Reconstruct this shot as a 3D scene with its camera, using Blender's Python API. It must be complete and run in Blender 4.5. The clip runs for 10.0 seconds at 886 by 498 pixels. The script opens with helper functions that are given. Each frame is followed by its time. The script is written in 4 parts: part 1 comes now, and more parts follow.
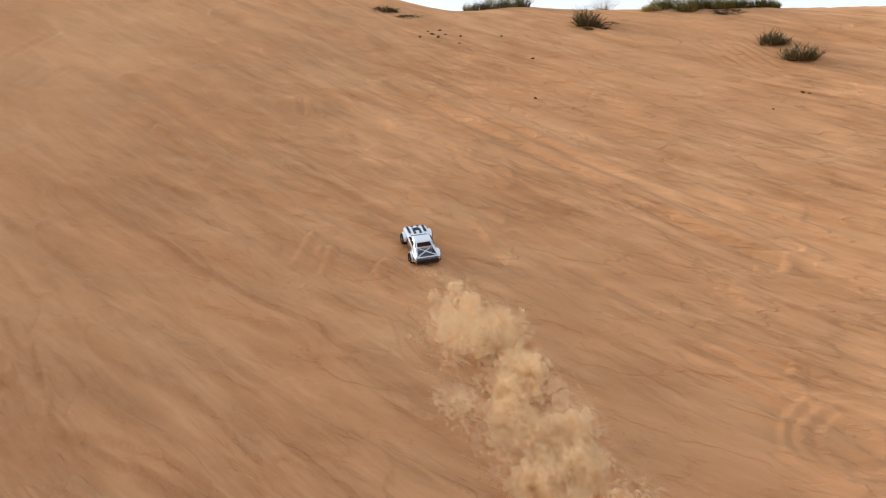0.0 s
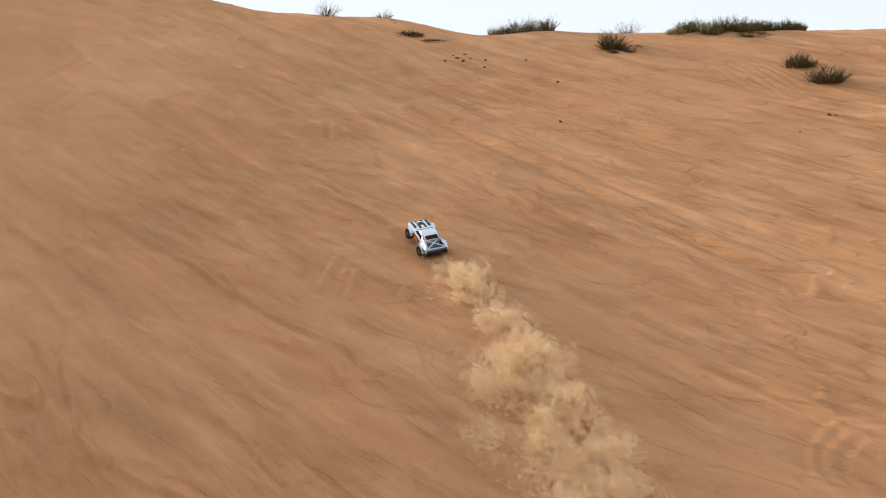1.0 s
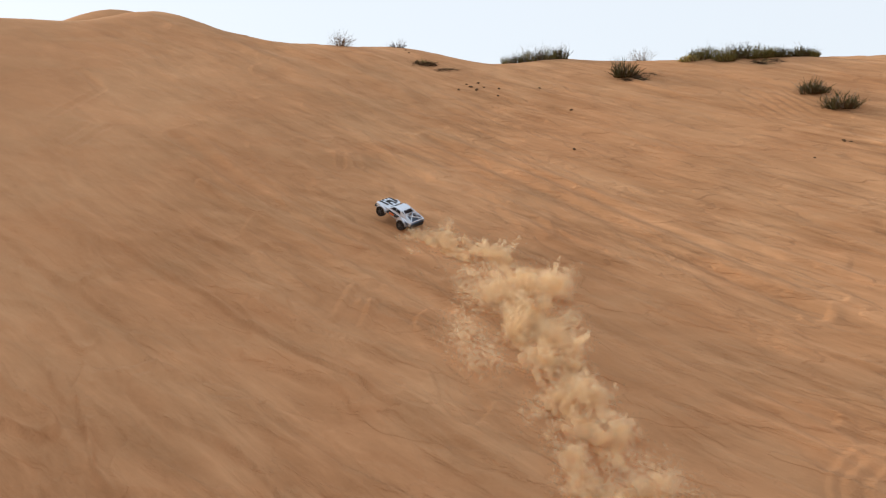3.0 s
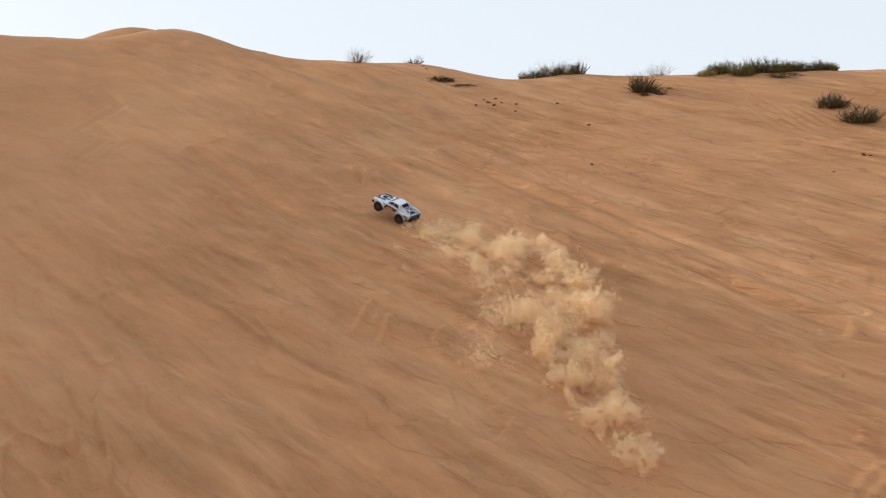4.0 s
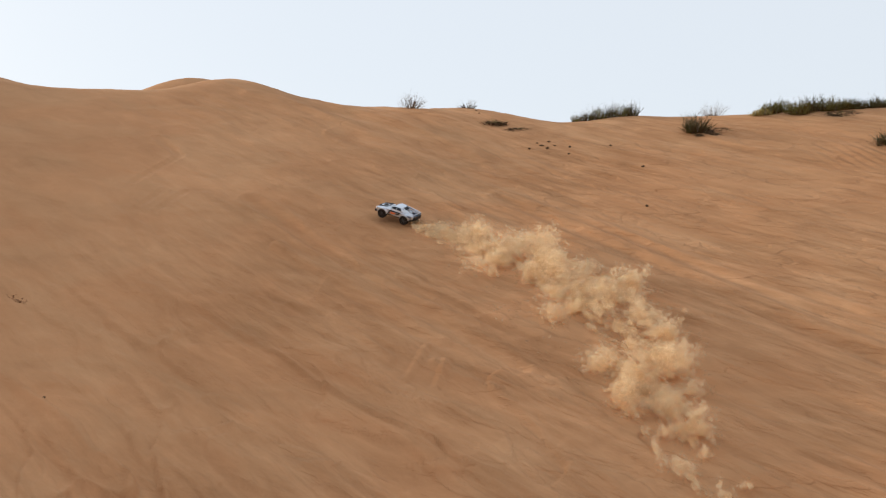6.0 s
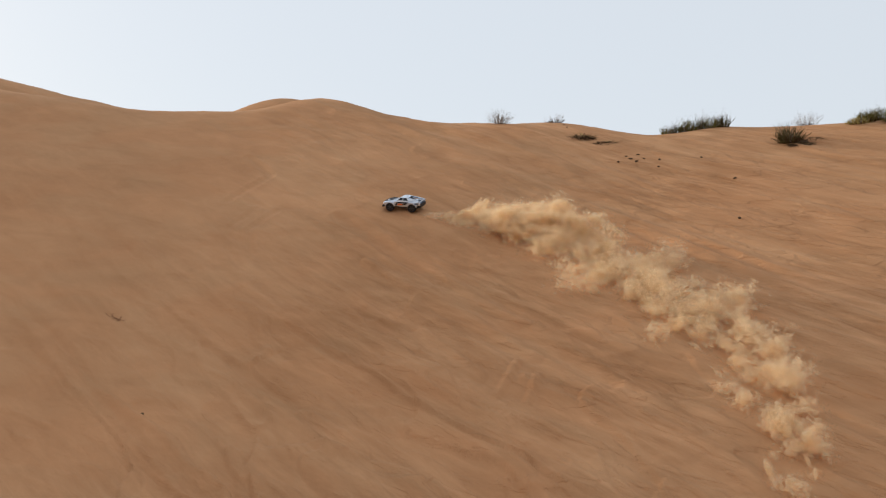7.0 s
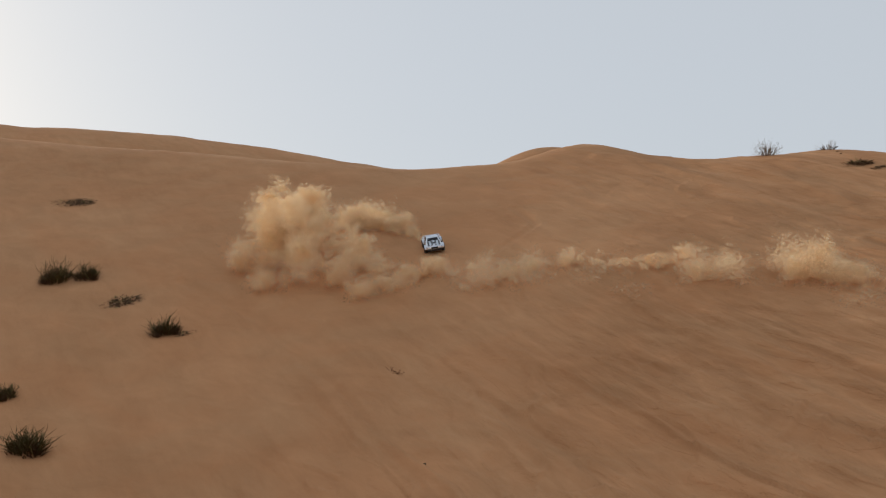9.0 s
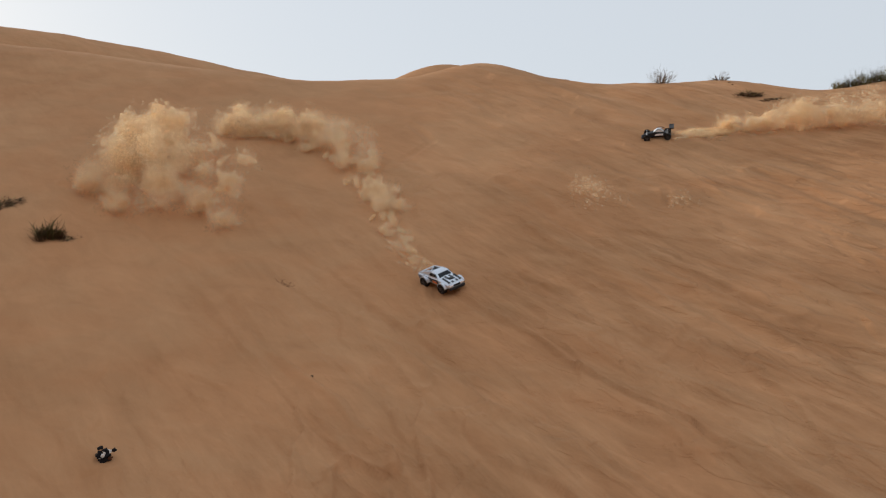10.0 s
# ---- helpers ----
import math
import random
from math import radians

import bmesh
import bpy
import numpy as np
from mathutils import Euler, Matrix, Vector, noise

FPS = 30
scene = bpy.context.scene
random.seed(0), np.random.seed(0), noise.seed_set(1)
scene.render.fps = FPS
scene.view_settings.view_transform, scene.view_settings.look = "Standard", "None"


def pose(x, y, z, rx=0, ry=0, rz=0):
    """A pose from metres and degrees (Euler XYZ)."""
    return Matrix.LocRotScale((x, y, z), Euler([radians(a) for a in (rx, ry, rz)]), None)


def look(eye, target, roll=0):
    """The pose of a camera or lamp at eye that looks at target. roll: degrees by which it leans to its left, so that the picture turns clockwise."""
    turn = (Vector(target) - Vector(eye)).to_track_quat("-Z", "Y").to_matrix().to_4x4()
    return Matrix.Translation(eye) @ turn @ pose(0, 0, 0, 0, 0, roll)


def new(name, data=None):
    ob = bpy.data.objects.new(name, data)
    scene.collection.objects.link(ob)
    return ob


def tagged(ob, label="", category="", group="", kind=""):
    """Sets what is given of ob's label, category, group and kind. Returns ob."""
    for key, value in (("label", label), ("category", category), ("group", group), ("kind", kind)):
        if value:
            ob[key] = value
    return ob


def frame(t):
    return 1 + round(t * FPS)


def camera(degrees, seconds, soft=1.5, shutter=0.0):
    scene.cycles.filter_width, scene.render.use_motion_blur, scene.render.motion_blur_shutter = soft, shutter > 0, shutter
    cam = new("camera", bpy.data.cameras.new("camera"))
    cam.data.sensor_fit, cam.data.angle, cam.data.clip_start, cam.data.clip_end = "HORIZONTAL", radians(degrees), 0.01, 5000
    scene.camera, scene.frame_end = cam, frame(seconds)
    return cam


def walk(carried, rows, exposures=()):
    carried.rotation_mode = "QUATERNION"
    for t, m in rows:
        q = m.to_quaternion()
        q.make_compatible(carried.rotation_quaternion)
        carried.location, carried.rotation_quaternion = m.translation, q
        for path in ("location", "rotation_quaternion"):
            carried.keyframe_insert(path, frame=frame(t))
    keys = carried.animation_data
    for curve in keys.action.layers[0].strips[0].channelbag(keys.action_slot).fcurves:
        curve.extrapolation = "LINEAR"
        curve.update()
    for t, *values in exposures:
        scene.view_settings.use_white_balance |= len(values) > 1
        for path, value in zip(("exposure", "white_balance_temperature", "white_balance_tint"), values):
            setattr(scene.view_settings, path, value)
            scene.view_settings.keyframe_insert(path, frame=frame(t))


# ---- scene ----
# ---- the camera: a phone in the grip of someone who stands still and turns ----
cam = camera(42.0, 10.0, soft=1.2)
scene.cycles.transparent_max_bounces = 64
# seconds, bearing (to the left), pitch, roll
PATH = [
    (0, 0.00, 0.00, 0.00), (0.5, 0.75, 0.56, -0.09), (1, 1.25, 1.16, 0.03), (1.5, 1.54, 1.57, 0.06),
    (2, 1.62, 2.04, 0.07), (2.5, 1.74, 2.31, 0.26), (4, 2.88, 3.34, 0.43), (4.5, 3.51, 3.89, 0.64),
    (5, 4.17, 4.46, 0.59), (5.5, 4.95, 4.90, 0.76), (5.7, 5.33, 5.21, 0.83), (6.8, 7.98, 6.09, 1.11),
    (7, 10.10, 6.40, 1.07), (7.2, 13.34, 6.92, 1.00), (7.3, 15.69, 6.81, 1.07), (7.5, 18.35, 7.21, 1.60),
    (7.7, 21.08, 7.17, 2.42), (8, 23.77, 7.46, 2.81), (8.3, 24.02, 6.87, 2.14), (8.5, 24.04, 7.05, 2.03),
    (9, 23.64, 9.11, 2.50), (9.2, 21.95, 8.68, 2.30), (9.3, 20.83, 8.50, 1.97), (9.4, 19.81, 8.35, 1.82),
    (9.5, 19.09, 7.87, 1.74), (9.6, 18.67, 7.03, 1.63), (9.7, 18.49, 6.30, 1.50), (9.8, 18.49, 5.50, 1.35),
    (9.9, 18.19, 5.09, 1.20), (10, 18.13, 4.77, 1.04),
]
walk(cam, [(t, pose(0, 0, 0, 90 + p, r, b)) for t, b, p, r in PATH],
     exposures=[(0, 0.86), (1.5, 0.73), (2.5, 0.69), (4.0, 0.64), (5.5, 0.57), (7.0, 0.42), (7.6, 0.26), (8.2, 0.23), (8.6, 0.19), (9.0, 0.05), (9.5, -0.04), (10.0, 0.27)])

# ---- light: a hazy evening, the sun low behind the dune on the left ----
SUN_BEARING, SUN_HEIGHT = 65.0, 19.0
world = bpy.data.worlds.new("evening_sky")
scene.world = world
world.use_nodes = True
sky = world.node_tree.nodes.new("ShaderNodeTexSky")
sky.sky_type, sky.sun_disc = "NISHITA", False
sky.sun_elevation, sky.sun_rotation = radians(SUN_HEIGHT), radians(-SUN_BEARING)
sky.air_density, sky.dust_density, sky.ozone_density = 1.0, 2.5, 1.0
background = world.node_tree.nodes["Background"]
background.inputs["Strength"].default_value = 0.06
# a thin even veil of high cloud under the clear sky's light
veil, veiled = world.node_tree.nodes.new("ShaderNodeRGB"), world.node_tree.nodes.new("ShaderNodeMix")
veil.outputs[0].default_value = (12.3, 13.1, 14.0, 1)
veiled.data_type, veiled.inputs["Factor"].default_value = "RGBA", 0.64
world.node_tree.links.new(sky.outputs["Color"], veiled.inputs["A"])
world.node_tree.links.new(veil.outputs[0], veiled.inputs["B"])
world.node_tree.links.new(veiled.outputs["Result"], background.inputs["Color"])
sun = new("sun", bpy.data.lights.new("sun", "SUN"))
sun.data.energy, sun.data.angle, sun.data.color = 2.4, radians(4.0), (1.0, 0.86, 0.68)
toward = Vector((-math.sin(radians(SUN_BEARING)) * math.cos(radians(SUN_HEIGHT)), math.cos(radians(SUN_BEARING)) * math.cos(radians(SUN_HEIGHT)), math.sin(radians(SUN_HEIGHT))))
sun.matrix_basis = look(toward * 100, (0, 0, 0))


# ---- materials ----
def surface(name, base, rough=0.6, metal=0.0, vary=0.15, scale=8.0, bump=0.1, fine=60.0, through_light=0.0, clear=0.0):
    """A painted, moulded or natural surface with soft mottling at two scales and fine relief."""
    m = bpy.data.materials.new(name)
    m.use_nodes = True
    n, l = m.node_tree.nodes, m.node_tree.links
    p = n["Principled BSDF"]
    p.inputs["Roughness"].default_value, p.inputs["Metallic"].default_value = rough, metal
    p.inputs["Specular IOR Level"].default_value = 0.3 if rough < 0.6 else 0.04
    co = n.new("ShaderNodeTexCoord")
    big, small = n.new("ShaderNodeTexNoise"), n.new("ShaderNodeTexNoise")
    big.inputs["Scale"].default_value, small.inputs["Scale"].default_value = scale, fine
    big.inputs["Detail"].default_value = small.inputs["Detail"].default_value = 4
    for t in (big, small):
        l.new(co.outputs["Object"], t.inputs["Vector"])
    add = n.new("ShaderNodeMath")
    l.new(big.outputs["Fac"], add.inputs[0]), l.new(small.outputs["Fac"], add.inputs[1])
    ramp = n.new("ShaderNodeMapRange")
    ramp.inputs["From Min"].default_value, ramp.inputs["From Max"].default_value = 0.6, 1.4
    l.new(add.outputs[0], ramp.inputs["Value"])
    mix = n.new("ShaderNodeMix")
    mix.data_type = "RGBA"
    mix.inputs["A"].default_value = (*[c * (1 - vary) for c in base], 1)
    mix.inputs["B"].default_value = (*[min(c * (1 + vary), 1) for c in base], 1)
    l.new(ramp.outputs[0], mix.inputs["Factor"])
    l.new(mix.outputs["Result"], p.inputs["Base Color"])
    b = n.new("ShaderNodeBump")
    b.inputs["Strength"].default_value, b.inputs["Distance"].default_value = bump, 0.01
    l.new(small.outputs["Fac"], b.inputs["Height"]), l.new(b.outputs["Normal"], p.inputs["Normal"])
    if through_light:
        t, s = n.new("ShaderNodeBsdfTranslucent"), n.new("ShaderNodeMixShader")
        s.inputs["Fac"].default_value = through_light
        l.new(mix.outputs["Result"], t.inputs["Color"])
        l.new(p.outputs[0], s.inputs[1]), l.new(t.outputs[0], s.inputs[2])
        l.new(s.outputs[0], n["Material Output"].inputs["Surface"])
        if clear:  # fine airborne grains let part of the light pass between them
            c, k = n.new("ShaderNodeBsdfTransparent"), n.new("ShaderNodeMixShader")
            k.inputs["Fac"].default_value = clear
            l.new(s.outputs[0], k.inputs[1]), l.new(c.outputs[0], k.inputs[2])
            l.new(k.outputs[0], n["Material Output"].inputs["Surface"])
    return m


def sand_material():
    """Orange dune sand: streaks that run down the face, patches, grain."""
    m = bpy.data.materials.new("dune_sand")
    m.use_nodes = True
    n, l = m.node_tree.nodes, m.node_tree.links
    p = n["Principled BSDF"]
    p.inputs["Roughness"].default_value, p.inputs["Specular IOR Level"].default_value = 0.95, 0.1
    co = n.new("ShaderNodeTexCoord")

    def noise_at(turn, size, scale, detail=5, distort=0.0, rough=0.5):
        turned, mp, t = n.new("ShaderNodeMapping"), n.new("ShaderNodeMapping"), n.new("ShaderNodeTexNoise")
        turned.inputs["Rotation"].default_value[2] = radians(turn)
        mp.inputs["Scale"].default_value = size
        t.inputs["Scale"].default_value, t.inputs["Detail"].default_value, t.inputs["Distortion"].default_value = scale, detail, distort
        t.inputs["Roughness"].default_value = rough
        l.new(co.outputs["Object"], turned.inputs["Vector"])
        l.new(turned.outputs[0], mp.inputs["Vector"]), l.new(mp.outputs[0], t.inputs["Vector"])
        return t.outputs["Fac"]

    def weigh(a, b, w):
        x = n.new("ShaderNodeMath")
        x.operation = "MULTIPLY_ADD"
        l.new(b, x.inputs[0])
        x.inputs[1].default_value = w
        if isinstance(a, float):
            x.inputs[2].default_value = a
        else:
            l.new(a, x.inputs[2])
        return x.outputs[0]

    streak = noise_at(41, (0.2, 1.0, 0.4), 1.5, 11, 0.5, 0.66)
    thin = noise_at(40, (0.07, 1.0, 0.3), 4.2, 9, 0.35, 0.66)
    patch = noise_at(0, (1, 1, 1), 0.22, 4)
    lump = noise_at(25, (0.5, 1.0, 1.0), 1.4, 11, 0.6, 0.64)
    where = noise_at(41, (0.5, 1.0, 1.0), 0.35, 3)
    grain = noise_at(0, (1, 1, 1), 160, 2)
    here, masked = n.new("ShaderNodeMapRange"), n.new("ShaderNodeMix")
    here.inputs["From Min"].default_value, here.inputs["From Max"].default_value = 0.38, 0.56
    l.new(where, here.inputs["Value"])
    # the streaks are strongest on the flank that faces the wind and fade out across the bowl
    place, flank, both = n.new("ShaderNodeSeparateXYZ"), n.new("ShaderNodeMapRange"), n.new("ShaderNodeMath")
    l.new(co.outputs["Object"], place.inputs[0]), l.new(place.outputs["X"], flank.inputs["Value"])
    flank.inputs["From Min"].default_value, flank.inputs["From Max"].default_value = -11.0, 0.0
    flank.inputs["To Min"].default_value, flank.inputs["To Max"].default_value = 0.15, 1.0
    both.operation = "MULTIPLY"
    l.new(here.outputs[0], both.inputs[0]), l.new(flank.outputs[0], both.inputs[1])
    l.new(both.outputs[0], masked.inputs["Factor"])
    calm = n.new("ShaderNodeMix")
    calm.inputs["A"].default_value = 0.5
    l.new(flank.outputs[0], calm.inputs["Factor"]), l.new(streak, calm.inputs["B"])
    streak = calm.outputs["Result"]
    masked.inputs["A"].default_value = 0.5
    l.new(thin, masked.inputs["B"])
    thin = masked.outputs["Result"]
    total = weigh(weigh(weigh(weigh(weigh(0.0, streak, 0.9), thin, 1.15), patch, 0.4), lump, 0.4), grain, 0.25)
    ramp = n.new("ShaderNodeValToRGB")
    ramp.color_ramp.elements[0].position, ramp.color_ramp.elements[1].position = 0.40, 0.60
    ramp.color_ramp.elements[0].color, ramp.color_ramp.elements[1].color = (*SAND_DARK, 1), (*SAND_LIGHT, 1)
    rng = n.new("ShaderNodeMath")
    rng.operation = "DIVIDE"
    l.new(total, rng.inputs[0])
    rng.inputs[1].default_value = 3.1
    l.new(rng.outputs[0], ramp.inputs["Fac"])
    # patches of paler, greener and of redder sand
    hue, tint, shade = noise_at(15, (0.7, 1.0, 1.0), 0.55, 5, 0.8), n.new("ShaderNodeValToRGB"), n.new("ShaderNodeMix")
    tint.color_ramp.elements[0].position, tint.color_ramp.elements[1].position = 0.36, 0.64
    tint.color_ramp.elements[0].color, tint.color_ramp.elements[1].color = (1.0, 0.96, 0.925, 1), (0.98, 1.0, 1.0, 1)
    shade.data_type, shade.blend_type, shade.inputs["Factor"].default_value = "RGBA", "MULTIPLY", 1.0
    l.new(hue, tint.inputs["Fac"]), l.new(ramp.outputs["Color"], shade.inputs["A"]), l.new(tint.outputs["Color"], shade.inputs["B"])
    l.new(shade.outputs["Result"], p.inputs["Base Color"])
    # thin broken edges where the crust has slipped
    edges = 0.0
    for turn, size, scale, weight in ((41, (0.20, 1.0, 0.6), 0.9, 1.0), (37, (0.26, 1.0, 0.8), 2.2, 0.7)):
        field = noise_at(turn, size, scale, 6, 0.3, 0.52)
        edge = n.new("ShaderNodeMapRange")
        edge.interpolation_type = "SMOOTHSTEP"
        edge.inputs["From Min"].default_value, edge.inputs["From Max"].default_value = 0.50, 0.555
        l.new(field, edge.inputs["Value"])
        edges = weigh(edges, edge.outputs[0], weight)
    height = weigh(weigh(weigh(0.0, streak, 0.35), thin, 0.7), lump, 0.4)
    b = n.new("ShaderNodeBump")
    b.inputs["Strength"].default_value, b.inputs["Distance"].default_value = 0.55, 0.10
    slip = n.new("ShaderNodeBump")
    slip.inputs["Strength"].default_value, slip.inputs["Distance"].default_value = 0.6, 0.045
    calm_edges = n.new("ShaderNodeMath")
    calm_edges.operation = "MULTIPLY"
    l.new(edges, calm_edges.inputs[0]), l.new(flank.outputs[0], calm_edges.inputs[1])
    l.new(calm_edges.outputs[0], slip.inputs["Height"]), l.new(slip.outputs["Normal"], b.inputs["Normal"])
    l.new(height, b.inputs["Height"])
    g = n.new("ShaderNodeBump")
    g.inputs["Strength"].default_value, g.inputs["Distance"].default_value = 0.4, 0.004
    l.new(grain, g.inputs["Height"]), l.new(b.outputs["Normal"], g.inputs["Normal"])
    l.new(g.outputs["Normal"], p.inputs["Normal"])
    return m


SAND_DARK, SAND_LIGHT = (0.325, 0.157, 0.071), (0.63, 0.343, 0.177)
sand = sand_material()
dust_look = surface("airborne_dust", (0.95, 0.77, 0.53), 1.0, vary=0.08, scale=2.0, bump=0.0, through_light=0.5, clear=0.82)
silver = surface("silver_shell", (0.70, 0.76, 0.84), 0.24, 0.6, 0.07, 6, 0.03)
white_paint = surface("white_shell", (0.82, 0.84, 0.86), 0.35, 0.0, 0.05, 6, 0.03)
blue_grey = surface("blue_grey_panel", (0.11, 0.14, 0.19), 0.45, 0.2, 0.12, 6, 0.04)
black_plastic = surface("black_plastic", (0.022, 0.022, 0.025), 0.5, 0.0, 0.25, 12, 0.1)
dark_glass = surface("smoked_window", (0.015, 0.018, 0.024), 0.12, 0.0, 0.1, 5, 0.0)
rubber = surface("dusty_rubber", (0.035, 0.03, 0.027), 0.85, 0.0, 0.35, 10, 0.3)
rim_metal = surface("dark_rim", (0.08, 0.075, 0.075), 0.4, 0.6, 0.2, 12, 0.05)
orange_paint = surface("orange_graphic", (0.62, 0.14, 0.035), 0.45, 0.0, 0.1, 8, 0.02)
lamp_white = surface("lamp_cover", (0.85, 0.86, 0.88), 0.2, 0.0, 0.04, 8, 0.0)
steel = surface("shock_steel", (0.45, 0.45, 0.46), 0.35, 0.9, 0.1, 20, 0.05)
twig_grey = surface("dry_twigs", (0.30, 0.26, 0.21), 0.9, 0.0, 0.3, 3, 0.2)
twig_dark = surface("dark_dead_stalks", (0.095, 0.058, 0.032), 0.9, 0.0, 0.35, 3, 0.2)
green_stalk = surface("olive_stalks", (0.17, 0.15, 0.05), 0.8, 0.0, 0.4, 2.5, 0.2, through_light=0.15)
green_dark = surface("dark_green_stalks", (0.10, 0.088, 0.040), 0.8, 0.0, 0.4, 2.5, 0.2, through_light=0.15)
straw = surface("straw_stalks", (0.40, 0.33, 0.12), 0.85, 0.0, 0.3, 2.5, 0.2, through_light=0.2)
rust_stalk = surface("rust_brown_stalks", (0.11, 0.045, 0.022), 0.9, 0.0, 0.35, 2.5, 0.2)
black_sheet = surface("black_plastic_sheet", (0.018, 0.017, 0.018), 0.7, 0.0, 0.3, 9, 0.3)
white_sheet = surface("white_plastic_sheet", (0.72, 0.70, 0.66), 0.5, 0.0, 0.12, 9, 0.2)


# ---- the dune: heights as a function of place ----
TABLE = np.random.RandomState(7).rand(256, 256)


def value_noise(x, y):
    """Smooth noise from -1 to 1, one lump a metre."""
    i, j = np.floor(x).astype(int), np.floor(y).astype(int)
    u, v = x - i, y - j
    u, v = u * u * (3 - 2 * u), v * v * (3 - 2 * v)
    i0, i1, j0, j1 = i & 255, (i + 1) & 255, j & 255, (j + 1) & 255
    low = TABLE[i0, j0] * (1 - u) + TABLE[i1, j0] * u
    high = TABLE[i0, j1] * (1 - u) + TABLE[i1, j1] * u
    return 2 * (low * (1 - v) + high * v) - 1


def bell(x, centre, width):
    return np.exp(-((x - centre) / width) ** 2 / 2)


def soft_min(a, b, w):
    m = np.minimum(a, b)
    return m - w * np.log(np.exp(-(a - m) / w) + np.exp(-(b - m) / w))


def crest(b):
    """How steeply the crest of the near dune stands above the valley, in degrees, by bearing."""
    return (11.98 + 0.06 * np.clip(b, -40, 60) + 0.98 * bell(b, 16.0, 2.2) - 0.13 * bell(b, 9.0, 3.4) + 0.22 * bell(b, 21.8, 1.5)
            + 0.2 * bell(b, 4.4, 1.3) - 0.3 * bell(b, -0.3, 1.5) + 0.25 * bell(b, -15, 3) - 0.22 * bell(b, 24.5, 3.6)
            + 0.12 * bell(b, -3.6, 1.2))


def large_form(x, y):
    """The dune without its fine relief."""
    x, y = np.asarray(x, float), np.asarray(y, float)
    r = np.maximum(np.hypot(x, y), 0.05)
    b = np.degrees(np.arctan2(-x, y))
    c, s = np.cos(np.radians(b)), np.sin(np.radians(b))
    facing = np.sqrt(np.maximum(c, 0) ** 2 + 0.5 * s * s)
    rise = 0.577 * facing - 10.85 / r
    top = np.tan(np.radians(crest(b)))
    way = 10.85 / np.maximum(0.577 * facing - top, 0.1)
    past = np.maximum(r - way, 0)
    z = r * soft_min(rise, top - 0.0016 * past - 0.00012 * past ** 2, 0.0045)
    # the ground at the onlooker's feet, and the land beyond the crest
    foot = -1.65 - 4.2 * (1 - np.exp(-r / 12))
    # an unseen dune added behind the onlooker, to cut sky light on the lower face
    behind = np.clip((-0.15 - c) / 0.6, 0, 1)
    foot = foot + behind * np.clip((r - 1.5) / 20, 0, 1) ** 1.2 * 12 * np.exp(-np.maximum(r - 24, 0) / 40)
    z = -soft_min(-z, -foot, 0.35)
    left = 12.76 + 2.08 * (1 - np.exp(-(np.maximum(b - 25.0, 0) / 7.5) ** 1.5))
    far_left = 66 * np.tan(np.radians(left)) * np.exp(-((r - 66) / 14) ** 2 / 2) * np.clip((b - 18) / 7, 0, 1) * np.clip((110 - b) / 40, 0, 1)
    right = 11.22 - 0.045 * np.maximum(-14 - b, 0)
    far_right = 75 * np.tan(np.radians(right)) * np.exp(-((r - 75) / 13) ** 2 / 2) * np.clip((-9 - b) / 5, 0, 1) * np.clip((b + 100) / 40, 0, 1)
    knoll = 38 * np.tan(np.radians(12.2 + 1.62 * bell(b, 17.7, 2.6))) * np.exp(-((r - 38) / 5) ** 2 / 2) * np.clip((b - 10) / 4, 0, 1) * np.clip((28 - b) / 4, 0, 1)
    z = np.maximum(z, knoll - 30 * np.clip((35 - r) / 2, 0, 1))
    beyond = np.maximum(far_left, far_right) - 30 * np.clip((48 - r) / 6, 0, 1)
    plain = 2.0 + 1.5 * value_noise(x / 60 + 9, y / 60) - 16 * np.clip((50 - r) / 8, 0, 1)
    return np.maximum(np.maximum(z, beyond), plain)


def groove(x, y, points, width, depth):
    """A rut along a chain of places, with small banks."""
    near = np.full(x.shape, 99.0)
    for (ax, ay), (bx, by) in zip(points, points[1:]):
        dx, dy = bx - ax, by - ay
        k = np.clip(((x - ax) * dx + (y - ay) * dy) / (dx * dx + dy * dy), 0, 1)
        near = np.minimum(near, np.hypot(x - ax - k * dx, y - ay - k * dy))
    return depth * (0.6 * bell(near, 1.9 * width, 0.7 * width) - bell(near, 0, width))


